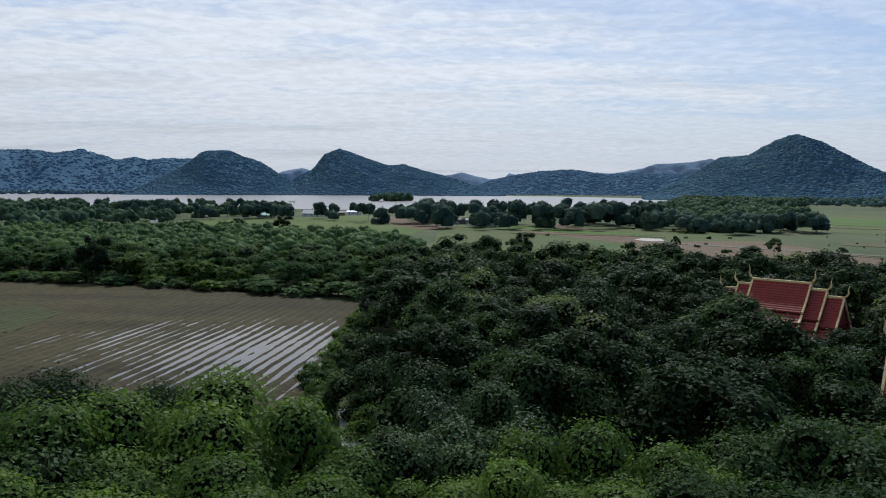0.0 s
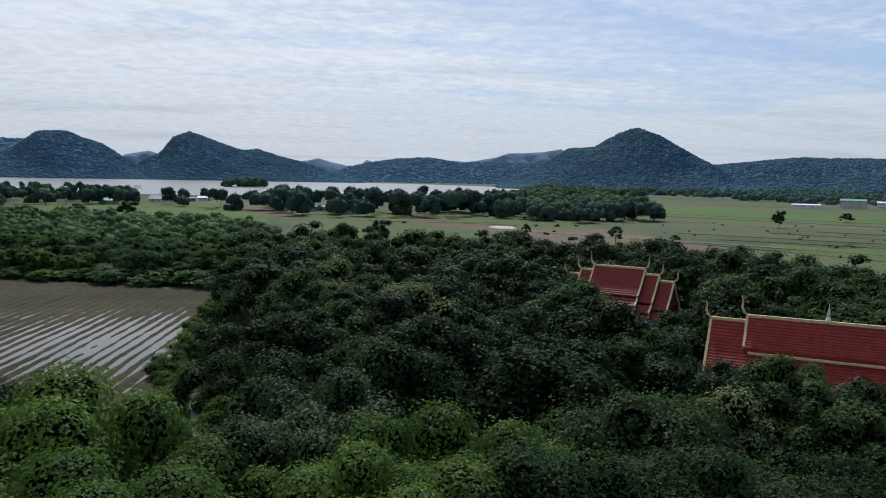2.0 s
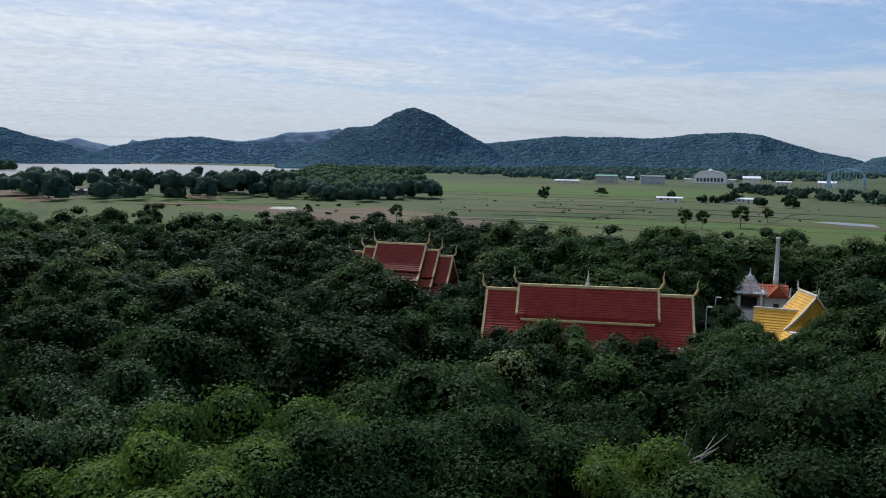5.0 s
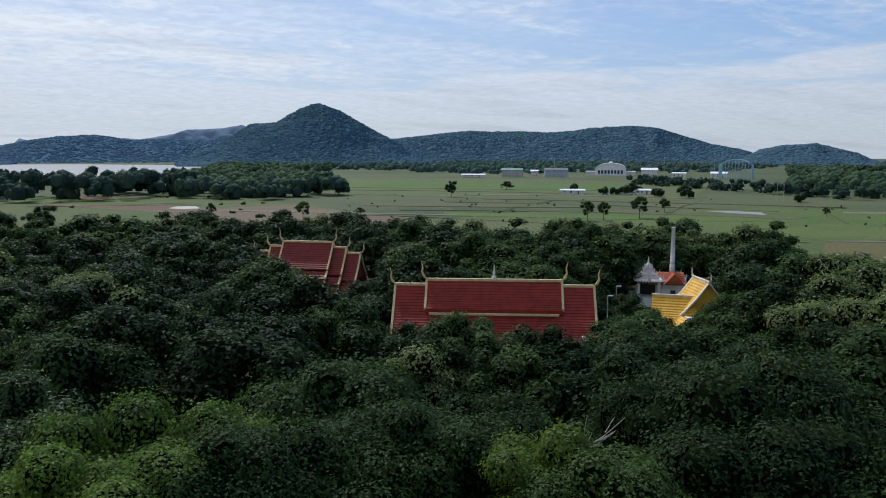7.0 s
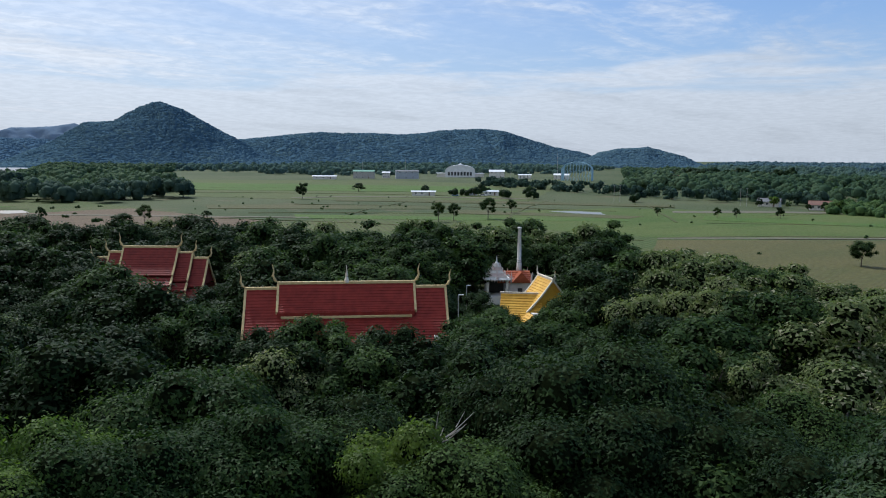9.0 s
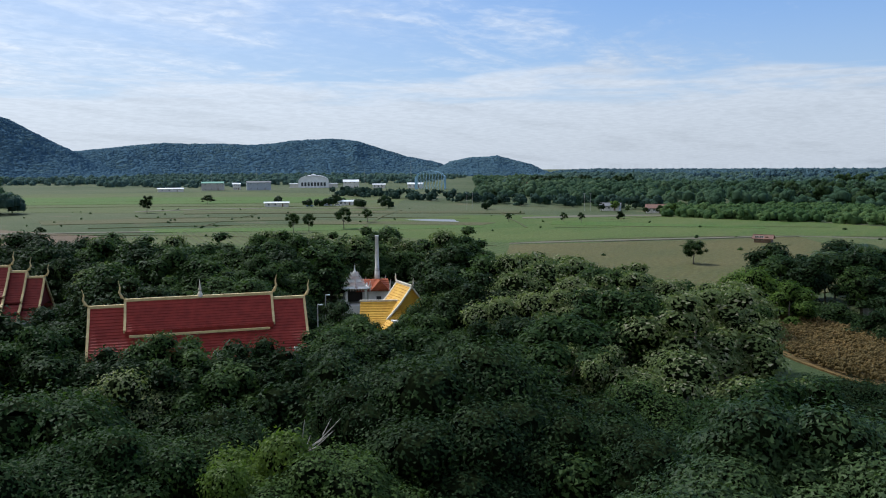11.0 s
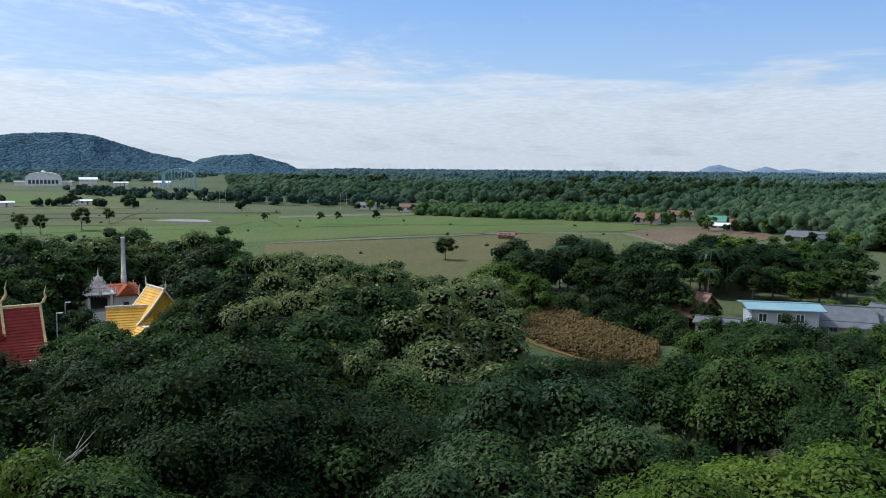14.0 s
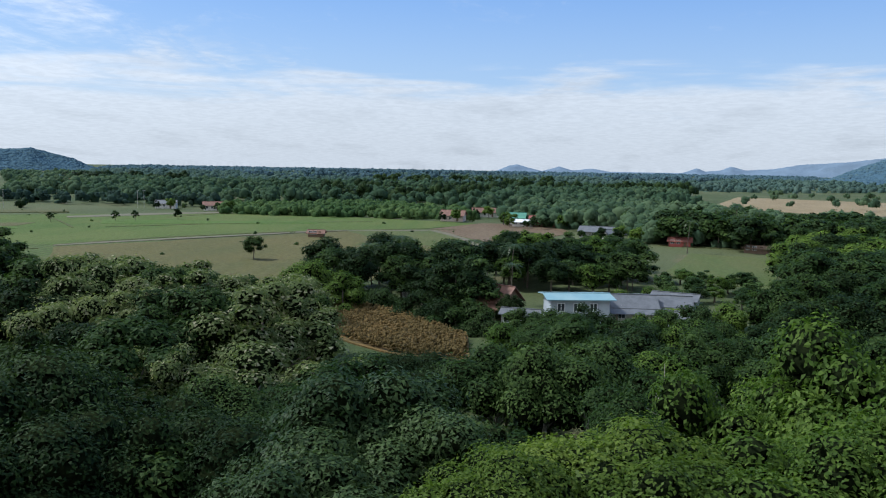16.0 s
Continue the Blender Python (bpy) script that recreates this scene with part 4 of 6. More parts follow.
def belt(corners, step, heights, species, seed, group, prefix="f_", spread=1.1, chance=1.0):
    """A belt of trees inside a polygon given by bearing and distance."""
    r = np.random.default_rng(seed)
    pts = [at(b, d) for b, d in corners]
    xs, ys = [p.x for p in pts], [p.y for p in pts]
    for gx in np.arange(min(xs), max(xs), step):
        for gy in np.arange(min(ys), max(ys), step):
            x, y = gx + r.uniform(-0.4, 0.4) * step, gy + r.uniform(-0.4, 0.4) * step
            inside = False
            for p, q in zip(pts, pts[1:] + pts[:1]):
                if (p.y > y) != (q.y > y) and x < (q.x - p.x) * (y - p.y) / (q.y - p.y) + p.x:
                    inside = not inside
            k, h, t, w, go = r.integers(0, 3), r.uniform(*heights), r.uniform(0, 6.28), r.uniform(0.85, 1.25), r.random()
            sp = species[int(r.integers(0, len(species)))]
            if inside and go < chance:
                tree(f"{prefix}{sp}{k}", x, y, h, t, w * spread, z=0.0, group=group, stand=group)


# shrubby wood between the flooded field and the meadow
belt([(-36, 236), (-29.5, 224), (-19.3, 194), (-4.9, 168), (-3.5, 215), (-12, 232), (-22, 250), (-34, 290)], 6.2, (4.5, 8.5), ["shrub", "mid", "shrub", "bright"], 31, "shrubby green trees behind the flooded field", "b_", 1.25)
belt([(-36, 228), (-29.5, 216), (-19.3, 187), (-4.9, 161), (-4.6, 172), (-19.3, 199), (-29.5, 229), (-36, 241)], 3.6, (1.8, 3.6), ["shrub", "mid", "bright", "shrub"], 32, "low green bushes along the flooded field", "f_", 1.9)
# trees round the farmhouses and beyond the corn
belt([(75.5, 142), (82, 137), (87, 122), (88.5, 128), (88.5, 150), (82, 168), (76, 158)], 6.0, (7, 11), ["dark", "mid", "mid"], 33, "dark leafy trees by the farmhouses", "b_")
belt([(88, 150), (99, 152), (100.5, 178), (98, 210), (89, 205)], 6.6, (6, 9.4), ["dark", "mid", "dark", "bright"], 34, "dark leafy trees by the farmhouses", "b_", 1.2)
belt([(101.5, 262), (112, 250), (118, 190), (112, 165), (124, 150), (128, 260), (112, 330), (100, 330)], 8.0, (7, 11), ["mid", "dark"], 35, "leafy trees round the small paddock", "f_", 1.2)


belt([(108.4, 150), (120, 150), (121, 235), (112, 252), (109.4, 244)], 6.4, (6, 10), ["mid", "dark", "mid", "bright"], 36, "leafy trees round the small paddock", "b_", 1.25)
belt([(100.4, 150), (108.2, 140), (108.4, 168), (104, 173), (100.6, 180)], 5.5, (2.5, 5), ["mid", "bright", "shrub"], 37, "bushy growth before the small paddock", "b_", 1.4)


def far_woods(corners, count, height, seed, label, leaves=26, radius=3.6, leaf=1.5, species="far"):
    r = np.random.default_rng(seed)
    pts = [at(b, d) for b, d in corners]
    xs, ys = np.array([p.x for p in pts]), np.array([p.y for p in pts])
    got = np.zeros((0, 2))
    while len(got) < count:
        c = np.stack([r.uniform(xs.min(), xs.max(), count * 3), r.uniform(ys.min(), ys.max(), count * 3)], 1)
        inside = np.zeros(len(c), bool)
        for i in range(len(pts)):
            j = (i + 1) % len(pts)
            if ys[i] == ys[j]:
                continue
            cross = ((ys[i] > c[:, 1]) != (ys[j] > c[:, 1])) & (c[:, 0] < (xs[j] - xs[i]) * (c[:, 1] - ys[i]) / (ys[j] - ys[i]) + xs[i])
            inside ^= cross
        got = np.concatenate([got, c[inside]])
    got = got[:count]
    h = height * r.uniform(0.6, 1.25, count)
    rad = radius * r.uniform(0.7, 1.3, count)
    centres = np.concatenate([got, (h - rad * 0.8)[:, None]], 1)
    crowns(centres, rad, leaves, r, LEAF[species], "woodland", label, leaf, 0.9)


SHRUB = "dense green shrubby woodland"
far_woods([(-40, 300), (-30, 260), (-12, 238), (-3, 220), (-1.5, 290), (-4, 335), (-18, 398), (-40, 420)], 1100, 6.0, 51, SHRUB, 75, 3.4, 0.85, "shrub")
far_woods([(-40, 420), (-18.5, 400), (-18.5, 560), (-10, 650), (-12, 760), (-26, 900), (-42, 900)], 520, 9.5, 52, "trees between the lakeside houses", 80, 4.6, 1.1)
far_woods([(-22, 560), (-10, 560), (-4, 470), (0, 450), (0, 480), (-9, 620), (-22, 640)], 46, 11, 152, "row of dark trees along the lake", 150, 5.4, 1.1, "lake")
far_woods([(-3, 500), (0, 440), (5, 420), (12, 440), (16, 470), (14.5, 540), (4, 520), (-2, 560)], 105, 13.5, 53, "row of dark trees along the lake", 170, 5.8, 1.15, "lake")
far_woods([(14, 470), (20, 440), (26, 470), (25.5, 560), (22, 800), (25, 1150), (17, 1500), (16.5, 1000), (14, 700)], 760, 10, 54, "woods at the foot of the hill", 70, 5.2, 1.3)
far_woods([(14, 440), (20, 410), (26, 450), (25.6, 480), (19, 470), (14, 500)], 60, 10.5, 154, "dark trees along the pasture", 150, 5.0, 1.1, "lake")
far_woods([(-5.2, 1220), (-2.2, 1200), (-2.4, 1320), (-5, 1330)], 60, 12, 55, "wooded spit in the lake", 24, 7.0, 2.6)
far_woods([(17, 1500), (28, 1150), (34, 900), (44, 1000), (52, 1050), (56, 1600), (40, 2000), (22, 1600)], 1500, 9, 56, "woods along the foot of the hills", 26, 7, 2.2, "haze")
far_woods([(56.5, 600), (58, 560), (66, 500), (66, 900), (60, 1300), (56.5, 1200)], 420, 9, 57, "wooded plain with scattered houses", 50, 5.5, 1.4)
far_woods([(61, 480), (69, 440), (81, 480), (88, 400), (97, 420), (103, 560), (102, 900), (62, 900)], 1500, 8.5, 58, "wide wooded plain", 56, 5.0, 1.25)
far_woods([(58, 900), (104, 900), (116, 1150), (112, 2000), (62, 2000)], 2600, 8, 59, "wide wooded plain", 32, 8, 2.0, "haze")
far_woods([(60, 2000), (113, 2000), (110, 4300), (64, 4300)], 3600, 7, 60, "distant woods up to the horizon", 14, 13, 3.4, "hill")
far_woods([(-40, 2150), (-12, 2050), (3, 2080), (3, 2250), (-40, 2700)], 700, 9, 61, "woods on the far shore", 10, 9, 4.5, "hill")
far_woods([(69.5, 378), (82, 355), (88, 362), (86, 420), (80, 470), (70, 430)], 650, 4.0, 62, "even plantation of low green trees", 60, 3.0, 0.7, "shrub")
far_woods([(90, 345), (96, 300), (101, 262), (106, 262), (112, 300), (120, 300), (120, 335), (108, 345), (103, 420), (97, 420), (90, 400)], 520, 8.0, 63, "village trees", 70, 4.5, 1.0)
far_woods([(104.5, 560), (110, 500), (126, 440), (126, 700), (106, 740)], 34, 9.0, 64, "trees before the stubble field", 56, 3.2, 1.2)
far_woods([(40, 470), (50, 430), (58, 400), (58, 430), (50, 470), (44, 520)], 14, 6.0, 65, "scattered small trees in the fields", 40, 3.4, 1.3, "dark")
far_woods([(46, 640), (58, 470), (69, 430), (69, 450), (58, 510), (47, 690)], 170, 6.5, 66, "hedge of trees along the far road", 34, 3.4, 1.5, "lake")

# single field trees
for b, d, h, w in ((22.9, 285, 7, 1.0), (21.5, 275, 5, 1.7), (5.7, 262, 9, 1.0), (27.0, 300, 3.5, 1.3), (16.5, 300, 6, 0.7), (47.0, 297, 8.5, 1.0), (43.4, 282, 7.5, 0.9), (44.5, 285, 7.0, 0.9), (48.7, 330, 6, 1.0),
                   (33.6, 430, 9.5, 0.8), (37.6, 520, 6, 1.6), (62.8, 330, 4.5, 0.9), (71.6, 200, 6.2, 1.0), (58.9, 330, 4.0, 0.9), (64.0, 330, 4.6, 0.8), (66.7, 340, 4.8, 0.8), (-6.8, 330, 7, 1.3), (-23.9, 205, 12, 0.8), (-11.5, 400, 9, 1.2), (-14.5, 420, 7, 1.4)):
    p = at(b, d)
    tree(["m_mid0", "m_dark1", "m_mid2"][int(d) % 3], p.x, p.y, h, d, w, z=0.0, group="lone field trees", label="lone dark-green round tree standing in a field")

plant_stands()

for corners in ([(77, 560), (82, 540), (82.5, 590), (77.5, 620)], [(96, 720), (100, 700), (101, 780), (97, 800)], [(66, 1150), (74, 1120), (75, 1300), (66, 1320)], [(84, 1400), (92, 1350), (93, 1550), (85, 1600)], [(62, 1000), (65, 980), (65, 1040), (62, 1060)]):
    sheet("meadow", corners, GRASS_PALE, "pale clearing in the wooded plain", 0.08)

# dark rows and clumps that break up the wooded plain
r_rows = np.random.default_rng(90)
for k in range(9):
    b0, d0 = r_rows.uniform(60, 100), 520 * 1.19 ** k
    b1 = b0 + r_rows.uniform(6, 16)
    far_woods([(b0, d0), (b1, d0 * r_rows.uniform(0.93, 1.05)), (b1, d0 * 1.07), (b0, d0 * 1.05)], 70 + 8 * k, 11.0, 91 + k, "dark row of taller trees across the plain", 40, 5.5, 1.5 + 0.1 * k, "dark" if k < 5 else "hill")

# standing corn in the patch
far_woods([(75.6, 150), (78.6, 133), (82.7, 124.5), (87.0, 109), (87.0, 97), (82, 99), (78.6, 106), (76, 118)], 5200, 1.15, 74, "dry standing corn with yellow-brown leaves", 7, 0.30, 0.30, "corn")

# dotted low growth over the fields
far_woods([(24, 250), (40, 190), (58, 215), (66, 300), (60, 420), (44, 470), (26, 480)], 60, 1.0, 71, "low weedy bushes dotted over the fields", 26, 0.7, 0.4, "mid")
far_woods([(62, 210), (76, 200), (86, 250), (86, 330), (66, 350)], 12, 1.0, 72, "low weedy bushes dotted over the fields", 24, 0.9, 0.5, "mid")
far_woods([(2, 300), (14, 260), (24, 330), (18, 460), (6, 480)], 26, 1.4, 73, "low weedy bushes dotted over the pasture", 26, 1.3, 0.6, "mid")

# ---- flooded field ----


def flooded_field():
    # furrows run nearly north
    row_dir = Vector((math.sin(radians(7.5)), math.cos(radians(7.5)), 0.0))
    across = Vector((row_dir.y, -row_dir.x, 0))
    o = at(-10.5, 86)
    edge = [at(-5.3, 157), at(-6.8, 124), at(-10.0, 85), at(-16, 80), at(-33, 84), at(-44, 130), at(-36, 262), at(-29.5, 224), at(-19.3, 193)]

    def inside(x, y):
        hit = False
        for p, q in zip(edge, edge[1:] + edge[:1]):
            if (p.y > y) != (q.y > y) and x < (q.x - p.x) * (y - p.y) / (q.y - p.y) + p.x:
                hit = not hit
        return hit

    us = np.arange(-40, 215, 1.4)
    vs_ = np.arange(-190, 40, 0.24)
    verts = []
    spacing = 1.75
    zs = np.zeros((len(us), len(vs_)))
    ok = np.zeros((len(us), len(vs_)), bool)
    for i, u in enumerate(us):
        for j, v in enumerate(vs_):
            p = o + row_dir * u + across * v
            if not inside(p.x, p.y):
                continue
            ok[i, j] = True
            wob = noise.noise((p.x * 0.09, p.y * 0.09, 2.0)) * 0.5
            ph = (v + wob * 0.35) / spacing
            ridge = 0.5 + 0.5 * math.cos(6.28318 * ph)
            # lies lowest in the eastern corner and in shallow troughs
            wet = math.exp(-((p - at(-10.2, 112)).length / 21.0) ** 2) * 0.21 + 0.035 * math.exp(-((p - at(-17, 122)).length / 22.0) ** 2) + 0.04 * math.exp(-((p - at(-23.5, 140)).length / 14.0) ** 2)
            row_n = noise.noise((round(ph) * 3.7, u * 0.012, 4.0))
            clod = noise.noise((p.x * 0.9, p.y * 0.9, 7.0)) * 0.05 + noise.noise((p.x * 0.3, p.y * 0.3, 8.0)) * 0.06
            zs[i, j] = 0.33 + 0.20 * ridge + clod + row_n * 0.09 - wet + (0.10 if (p - at(-27, 175)).length < 38 else 0.0)
    ids = -np.ones(ok.shape, int)
    for i in range(len(us)):
        for j in range(len(vs_)):
            if ok[i, j]:
                p = o + row_dir * us[i] + across * vs_[j]
                ids[i, j] = len(verts)
                verts.append((p.x, p.y, zs[i, j]))
    q = (ids[:-1, :-1] >= 0) & (ids[1:, :-1] >= 0) & (ids[1:, 1:] >= 0) & (ids[:-1, 1:] >= 0)
    faces = np.stack([ids[:-1, :-1][q], ids[1:, :-1][q], ids[1:, 1:][q], ids[:-1, 1:][q]], 1)
    tagged(new("flooded_field", mesh_of("flooded_field", verts, faces, MUD, True)), "ploughed muddy field with long furrows", "field", kind="structure")
    bm = bmesh.new()
    solid(bm, [(p.x, p.y, 0.0) for p in edge], [(p.x, p.y, 0.275) for p in edge])
    tagged(part("field_water", bm, PUDDLE), "still water shining between the furrows", "water", kind="structure")


flooded_field()
SCRUB_DARK = field_mat("rank_weeds", (0.026, 0.044, 0.012), (0.052, 0.070, 0.020))
sheet("grass_bank", [(-4.6, 158), (-5.9, 124), (-9.2, 84), (-10.4, 74), (-6.6, 72), (-4.0, 90), (-3.0, 150)], SCRUB_DARK, "grassy bank along the flooded field", 0.34, "grass")
sheet("grass_patch", [(-25.8, 158), (-27.5, 168), (-33, 175), (-33, 142), (-29.0, 140)], SCRUB_DARK, "green weedy patch in the muddy field", 0.55, "grass")
ASPHALT = plain("asphalt", (0.16, 0.165, 0.17), 0.85, (0.11, 0.11, 0.115), 1.5)
sheet("road", [(-7.7, 82), (-6.9, 82), (-5.9, 68), (-7.4, 66)], ASPHALT, "narrow grey road below the trees", 0.42, "road")
CONCRETE_PALE = plain("pale_concrete", (0.20, 0.195, 0.185), 0.85, (0.14, 0.135, 0.125), 0.8)
sheet("road_edge", [(-7.66, 81.6), (-7.54, 81.6), (-7.18, 66.6), (-7.36, 66.5)], CONCRETE_PALE, "pale concrete edge of the road", 0.426, "road edge")
DIRT = plain("dirt_track", (0.115, 0.094, 0.058), 0.9, (0.070, 0.070, 0.034), 0.3)
for corners in ([(15.5, 343), (25, 315), (34, 300), (34, 304), (25, 320), (15.5, 349)], [(59, 238.5), (70, 263), (78, 287), (84, 292), (84, 296), (78, 291.5), (70, 267.5), (59, 243)],
                [(33, 440), (37, 452), (44, 448), (50, 440), (50, 446), (44, 455), (37, 460), (33, 447)], [(60, 352), (66, 372), (70, 384), (69.5, 392), (64, 380), (60, 362)],
                [(84, 296), (86.5, 262), (88.0, 230), (88.4, 231), (87.0, 264), (84.6, 297)], [(-2.5, 505), (4, 440), (8, 432), (8, 437), (4, 446), (-2.5, 513)]):
    sheet("dirt_track", corners, DIRT, "brown dirt track between the fields", 0.20, "track")
sheet("courtyard", [(95.6, 107), (98.8, 108), (101.5, 116), (100.5, 124), (97.6, 120)], plain("concrete_yard", (0.36, 0.34, 0.31), 0.85), "pale concrete yard of the farmhouse", 0.1, "yard")

BUND = field_mat("weedy_bund", (0.075, 0.090, 0.030), (0.105, 0.100, 0.042))
for b0, d0, b1, d1, w in ((59, 241, 78, 289, 2.2), (78, 289, 86, 300, 1.6), (30, 330, 50, 318, 1.4), (33, 385, 56, 352, 1.6), (36, 412, 60, 388, 1.4), (27, 305, 45, 258, 1.2), (62, 300, 80, 335, 1.0), (24, 600, 40, 560, 1.6),
                          (26, 520, 44, 470, 1.8), (5, 402, 16, 380, 1.2), (44, 262, 58, 232, 1.2), (66, 352, 70, 384, 1.4), (100.5, 262, 110, 256, 1.2), (36, 300, 41, 400, 1.2), (48, 290, 51, 420, 1.2), (60, 300, 58, 400, 1.0)):
    dd, bb = (w, 0.0) if abs(b1 - b0) > 4 else (0.0, math.degrees(w / d0))
    sheet("bund", [(b0, d0), (b0 + (b1 - b0) * 0.33, d0 + (d1 - d0) * 0.36), (b0 + (b1 - b0) * 0.66, d0 + (d1 - d0) * 0.68), (b1, d1), (b1 + bb, d1 + dd), (b0 + (b1 - b0) * 0.66 + bb, d0 + (d1 - d0) * 0.68 + dd), (b0 + (b1 - b0) * 0.33 + bb, d0 + (d1 - d0) * 0.36 + dd), (b0 + bb, d0 + dd)],
          BUND, "low weedy bank between the fields", 0.23, "bank")


def bare_tree(bearing, dist, el):
    """A dead tree with pale leafless branches among the crowns."""
    p = at(bearing, dist)
    z0 = rise(p.x, p.y)
    h = EYE.z + dist * math.tan(radians(el)) - z0
    ob = new("dead_tree")
    ob.matrix_basis = pose(p.x, p.y, z0)
    bm = bmesh.new()
    tube(bm, [(0, 0, -0.3), (0.2, 0, h * 0.5), (0.1, 0.1, h * 0.75), (0.5, 0.1, h)], [0.14, 0.10, 0.06, 0.012], 6)
    part("trunk", bm, BARK_PALE, ob)
    r = random.Random(4)
    for k in range(9):
        a, t = k * 2.4, r.uniform(0.45, 0.85)
        L = r.uniform(0.9, 1.9)
        s = Vector((0.15, 0.05, h * t))
        e = s + Vector((math.cos(a) * L, math.sin(a) * L, L * r.uniform(0.3, 0.9)))
        bm = bmesh.new()
        tube(bm, [s, s.lerp(e, 0.5) + Vector((0, 0, -0.12)), e], [0.045, 0.03, 0.008], 5)
        f = s.lerp(e, 0.55)
        tube(bm, [f, f + Vector((math.cos(a + 0.8), math.sin(a + 0.8), 0.7)) * L * 0.4], [0.022, 0.006], 4)
        part("branch", bm, BARK_PALE, ob)
    tagged(ob, "dead tree with pale leafless twigs", "tree")


bare_tree(42.9, 31.5, -18.2)
bare_tree(101.5, 45, -13.6)

# ---- building materials ----
TILE_RED = plain("red_roof_tile", (0.235, 0.030, 0.020), 0.6, (0.165, 0.020, 0.014), 1.2, height=0.01, gloss=0.18)
TILE_RED2 = plain("maroon_roof_tile", (0.19, 0.030, 0.022), 0.6, (0.14, 0.022, 0.018), 1.2, height=0.01, gloss=0.18)
TILE_ORANGE = plain("orange_roof_tile", (0.34, 0.090, 0.035), 0.5, (0.25, 0.055, 0.022), 1.5, gloss=0.18)
TILE_GOLD = plain("yellow_roof_tile", (0.62, 0.36, 0.045), 0.45, (0.50, 0.27, 0.03), 1.0, gloss=0.18)
GOLD_TRIM = plain("gold_trim", (0.60, 0.47, 0.23), 0.5, (0.48, 0.35, 0.15), 2.0, gloss=0.25)
PALE_TRIM = plain("cream_trim", (0.66, 0.60, 0.48), 0.55, (0.50, 0.44, 0.33), 2.0)
STUCCO = plain("white_stucco", (0.68, 0.66, 0.62), 0.75, (0.52, 0.50, 0.46), 0.7)
STUCCO_PINK = plain("pale_pink_stucco", (0.60, 0.50, 0.45), 0.75, (0.48, 0.38, 0.34), 0.9)
CONCRETE = plain("weathered_concrete", (0.42, 0.41, 0.39), 0.85, (0.30, 0.29, 0.27), 0.9)
DARK_GAP = plain("dark_opening", (0.03, 0.028, 0.026), 0.8)
WOOD = plain("weathered_wood", (0.20, 0.13, 0.085), 0.8, (0.12, 0.08, 0.055), 3.0)
GLASS = plain("window_glass", (0.05, 0.06, 0.07), 0.12)
STEEL_BLUE = plain("blue_steel", (0.30, 0.46, 0.56), 0.5, (0.25, 0.40, 0.50), 0.5)
METAL_GREY = plain("grey_metal_sheet", (0.115, 0.12, 0.13), 0.65, (0.075, 0.08, 0.088), 0.8)
METAL_WHITE = plain("white_metal_sheet", (0.74, 0.75, 0.76), 0.45, (0.62, 0.63, 0.65), 0.3)
METAL_BLUE = plain("pale_blue_metal_sheet", (0.16, 0.27, 0.31), 0.65, (0.21, 0.31, 0.34), 0.3, gloss=0.2)
METAL_TEAL = plain("teal_metal_sheet", (0.06, 0.32, 0.30), 0.5, (0.05, 0.26, 0.26), 0.5)
METAL_DKBLUE = plain("blue_metal_sheet", (0.08, 0.17, 0.32), 0.5, (0.06, 0.13, 0.26), 0.5)
METAL_GREEN = plain("green_metal_sheet", (0.07, 0.22, 0.15), 0.6, (0.05, 0.17, 0.12), 0.5)
TILE_FADED = plain("faded_red_roof", (0.22, 0.065, 0.05), 0.75, (0.13, 0.045, 0.035), 0.6)
TILE_BROWN = plain("brown_roof_tile", (0.18, 0.088, 0.06), 0.75, (0.11, 0.055, 0.038), 1.0)
WALL_BLUE = plain("grey_blue_plaster", (0.36, 0.40, 0.44), 0.8, (0.30, 0.33, 0.37), 0.8)
WALL_RED = plain("red_painted_wall", (0.42, 0.10, 0.08), 0.7)


def root(name, bearing, dist, swing, label, category, z=0.0, group=""):
    """A building's Empty: its x axis runs along the building, its -y side looks to the lookout when swing is 0."""
    ob = new(name)
    p = at(bearing, dist, z)
    ob.matrix_basis = pose(p.x, p.y, p.z, 0, 0, -(bearing + swing))
    return tagged(ob, label, category, group)


def slope(y0, z0, y1, z1, n, sag=0.06, lip=0.07):
    """The stepped outline of overlapping rows of tiles, from the top to the eave."""
    out = []
    for i in range(n):
        for t, up in ((i / n, 0.0), ((i + 1) / n, lip)):
            out.append((y0 + (y1 - y0) * t, z0 + (z1 - z0) * (t + sag * math.sin(math.pi * t)) + up))
    return out


def courses(bm, x0, x1, line, thick=0.14):
    """A roof as one stepped sheet: an outline (y, z) drawn out along x."""
    ring = line + [(y, z - thick - 0.07) for y, z in reversed(line)]
    a = [bm.verts.new((x0, y, z)) for y, z in ring]
    b = [bm.verts.new((x1, y, z)) for y, z in ring]
    n = len(ring)
    for i in range(n):
        bm.faces.new((a[i], a[(i + 1) % n], b[(i + 1) % n], b[i]))
    m = len(line)
    for i in range(m - 1):
        for q in (a, b):
            bm.faces.new((q[i], q[i + 1], q[n - 2 - i], q[n - 1 - i]))


def pitched(zr, w, ze, n):
    """Both slopes of a gable roof in one outline."""
    s = slope(0, zr, w, ze, n)
    return [(-y, z) for y, z in reversed(s)] + s[1:]


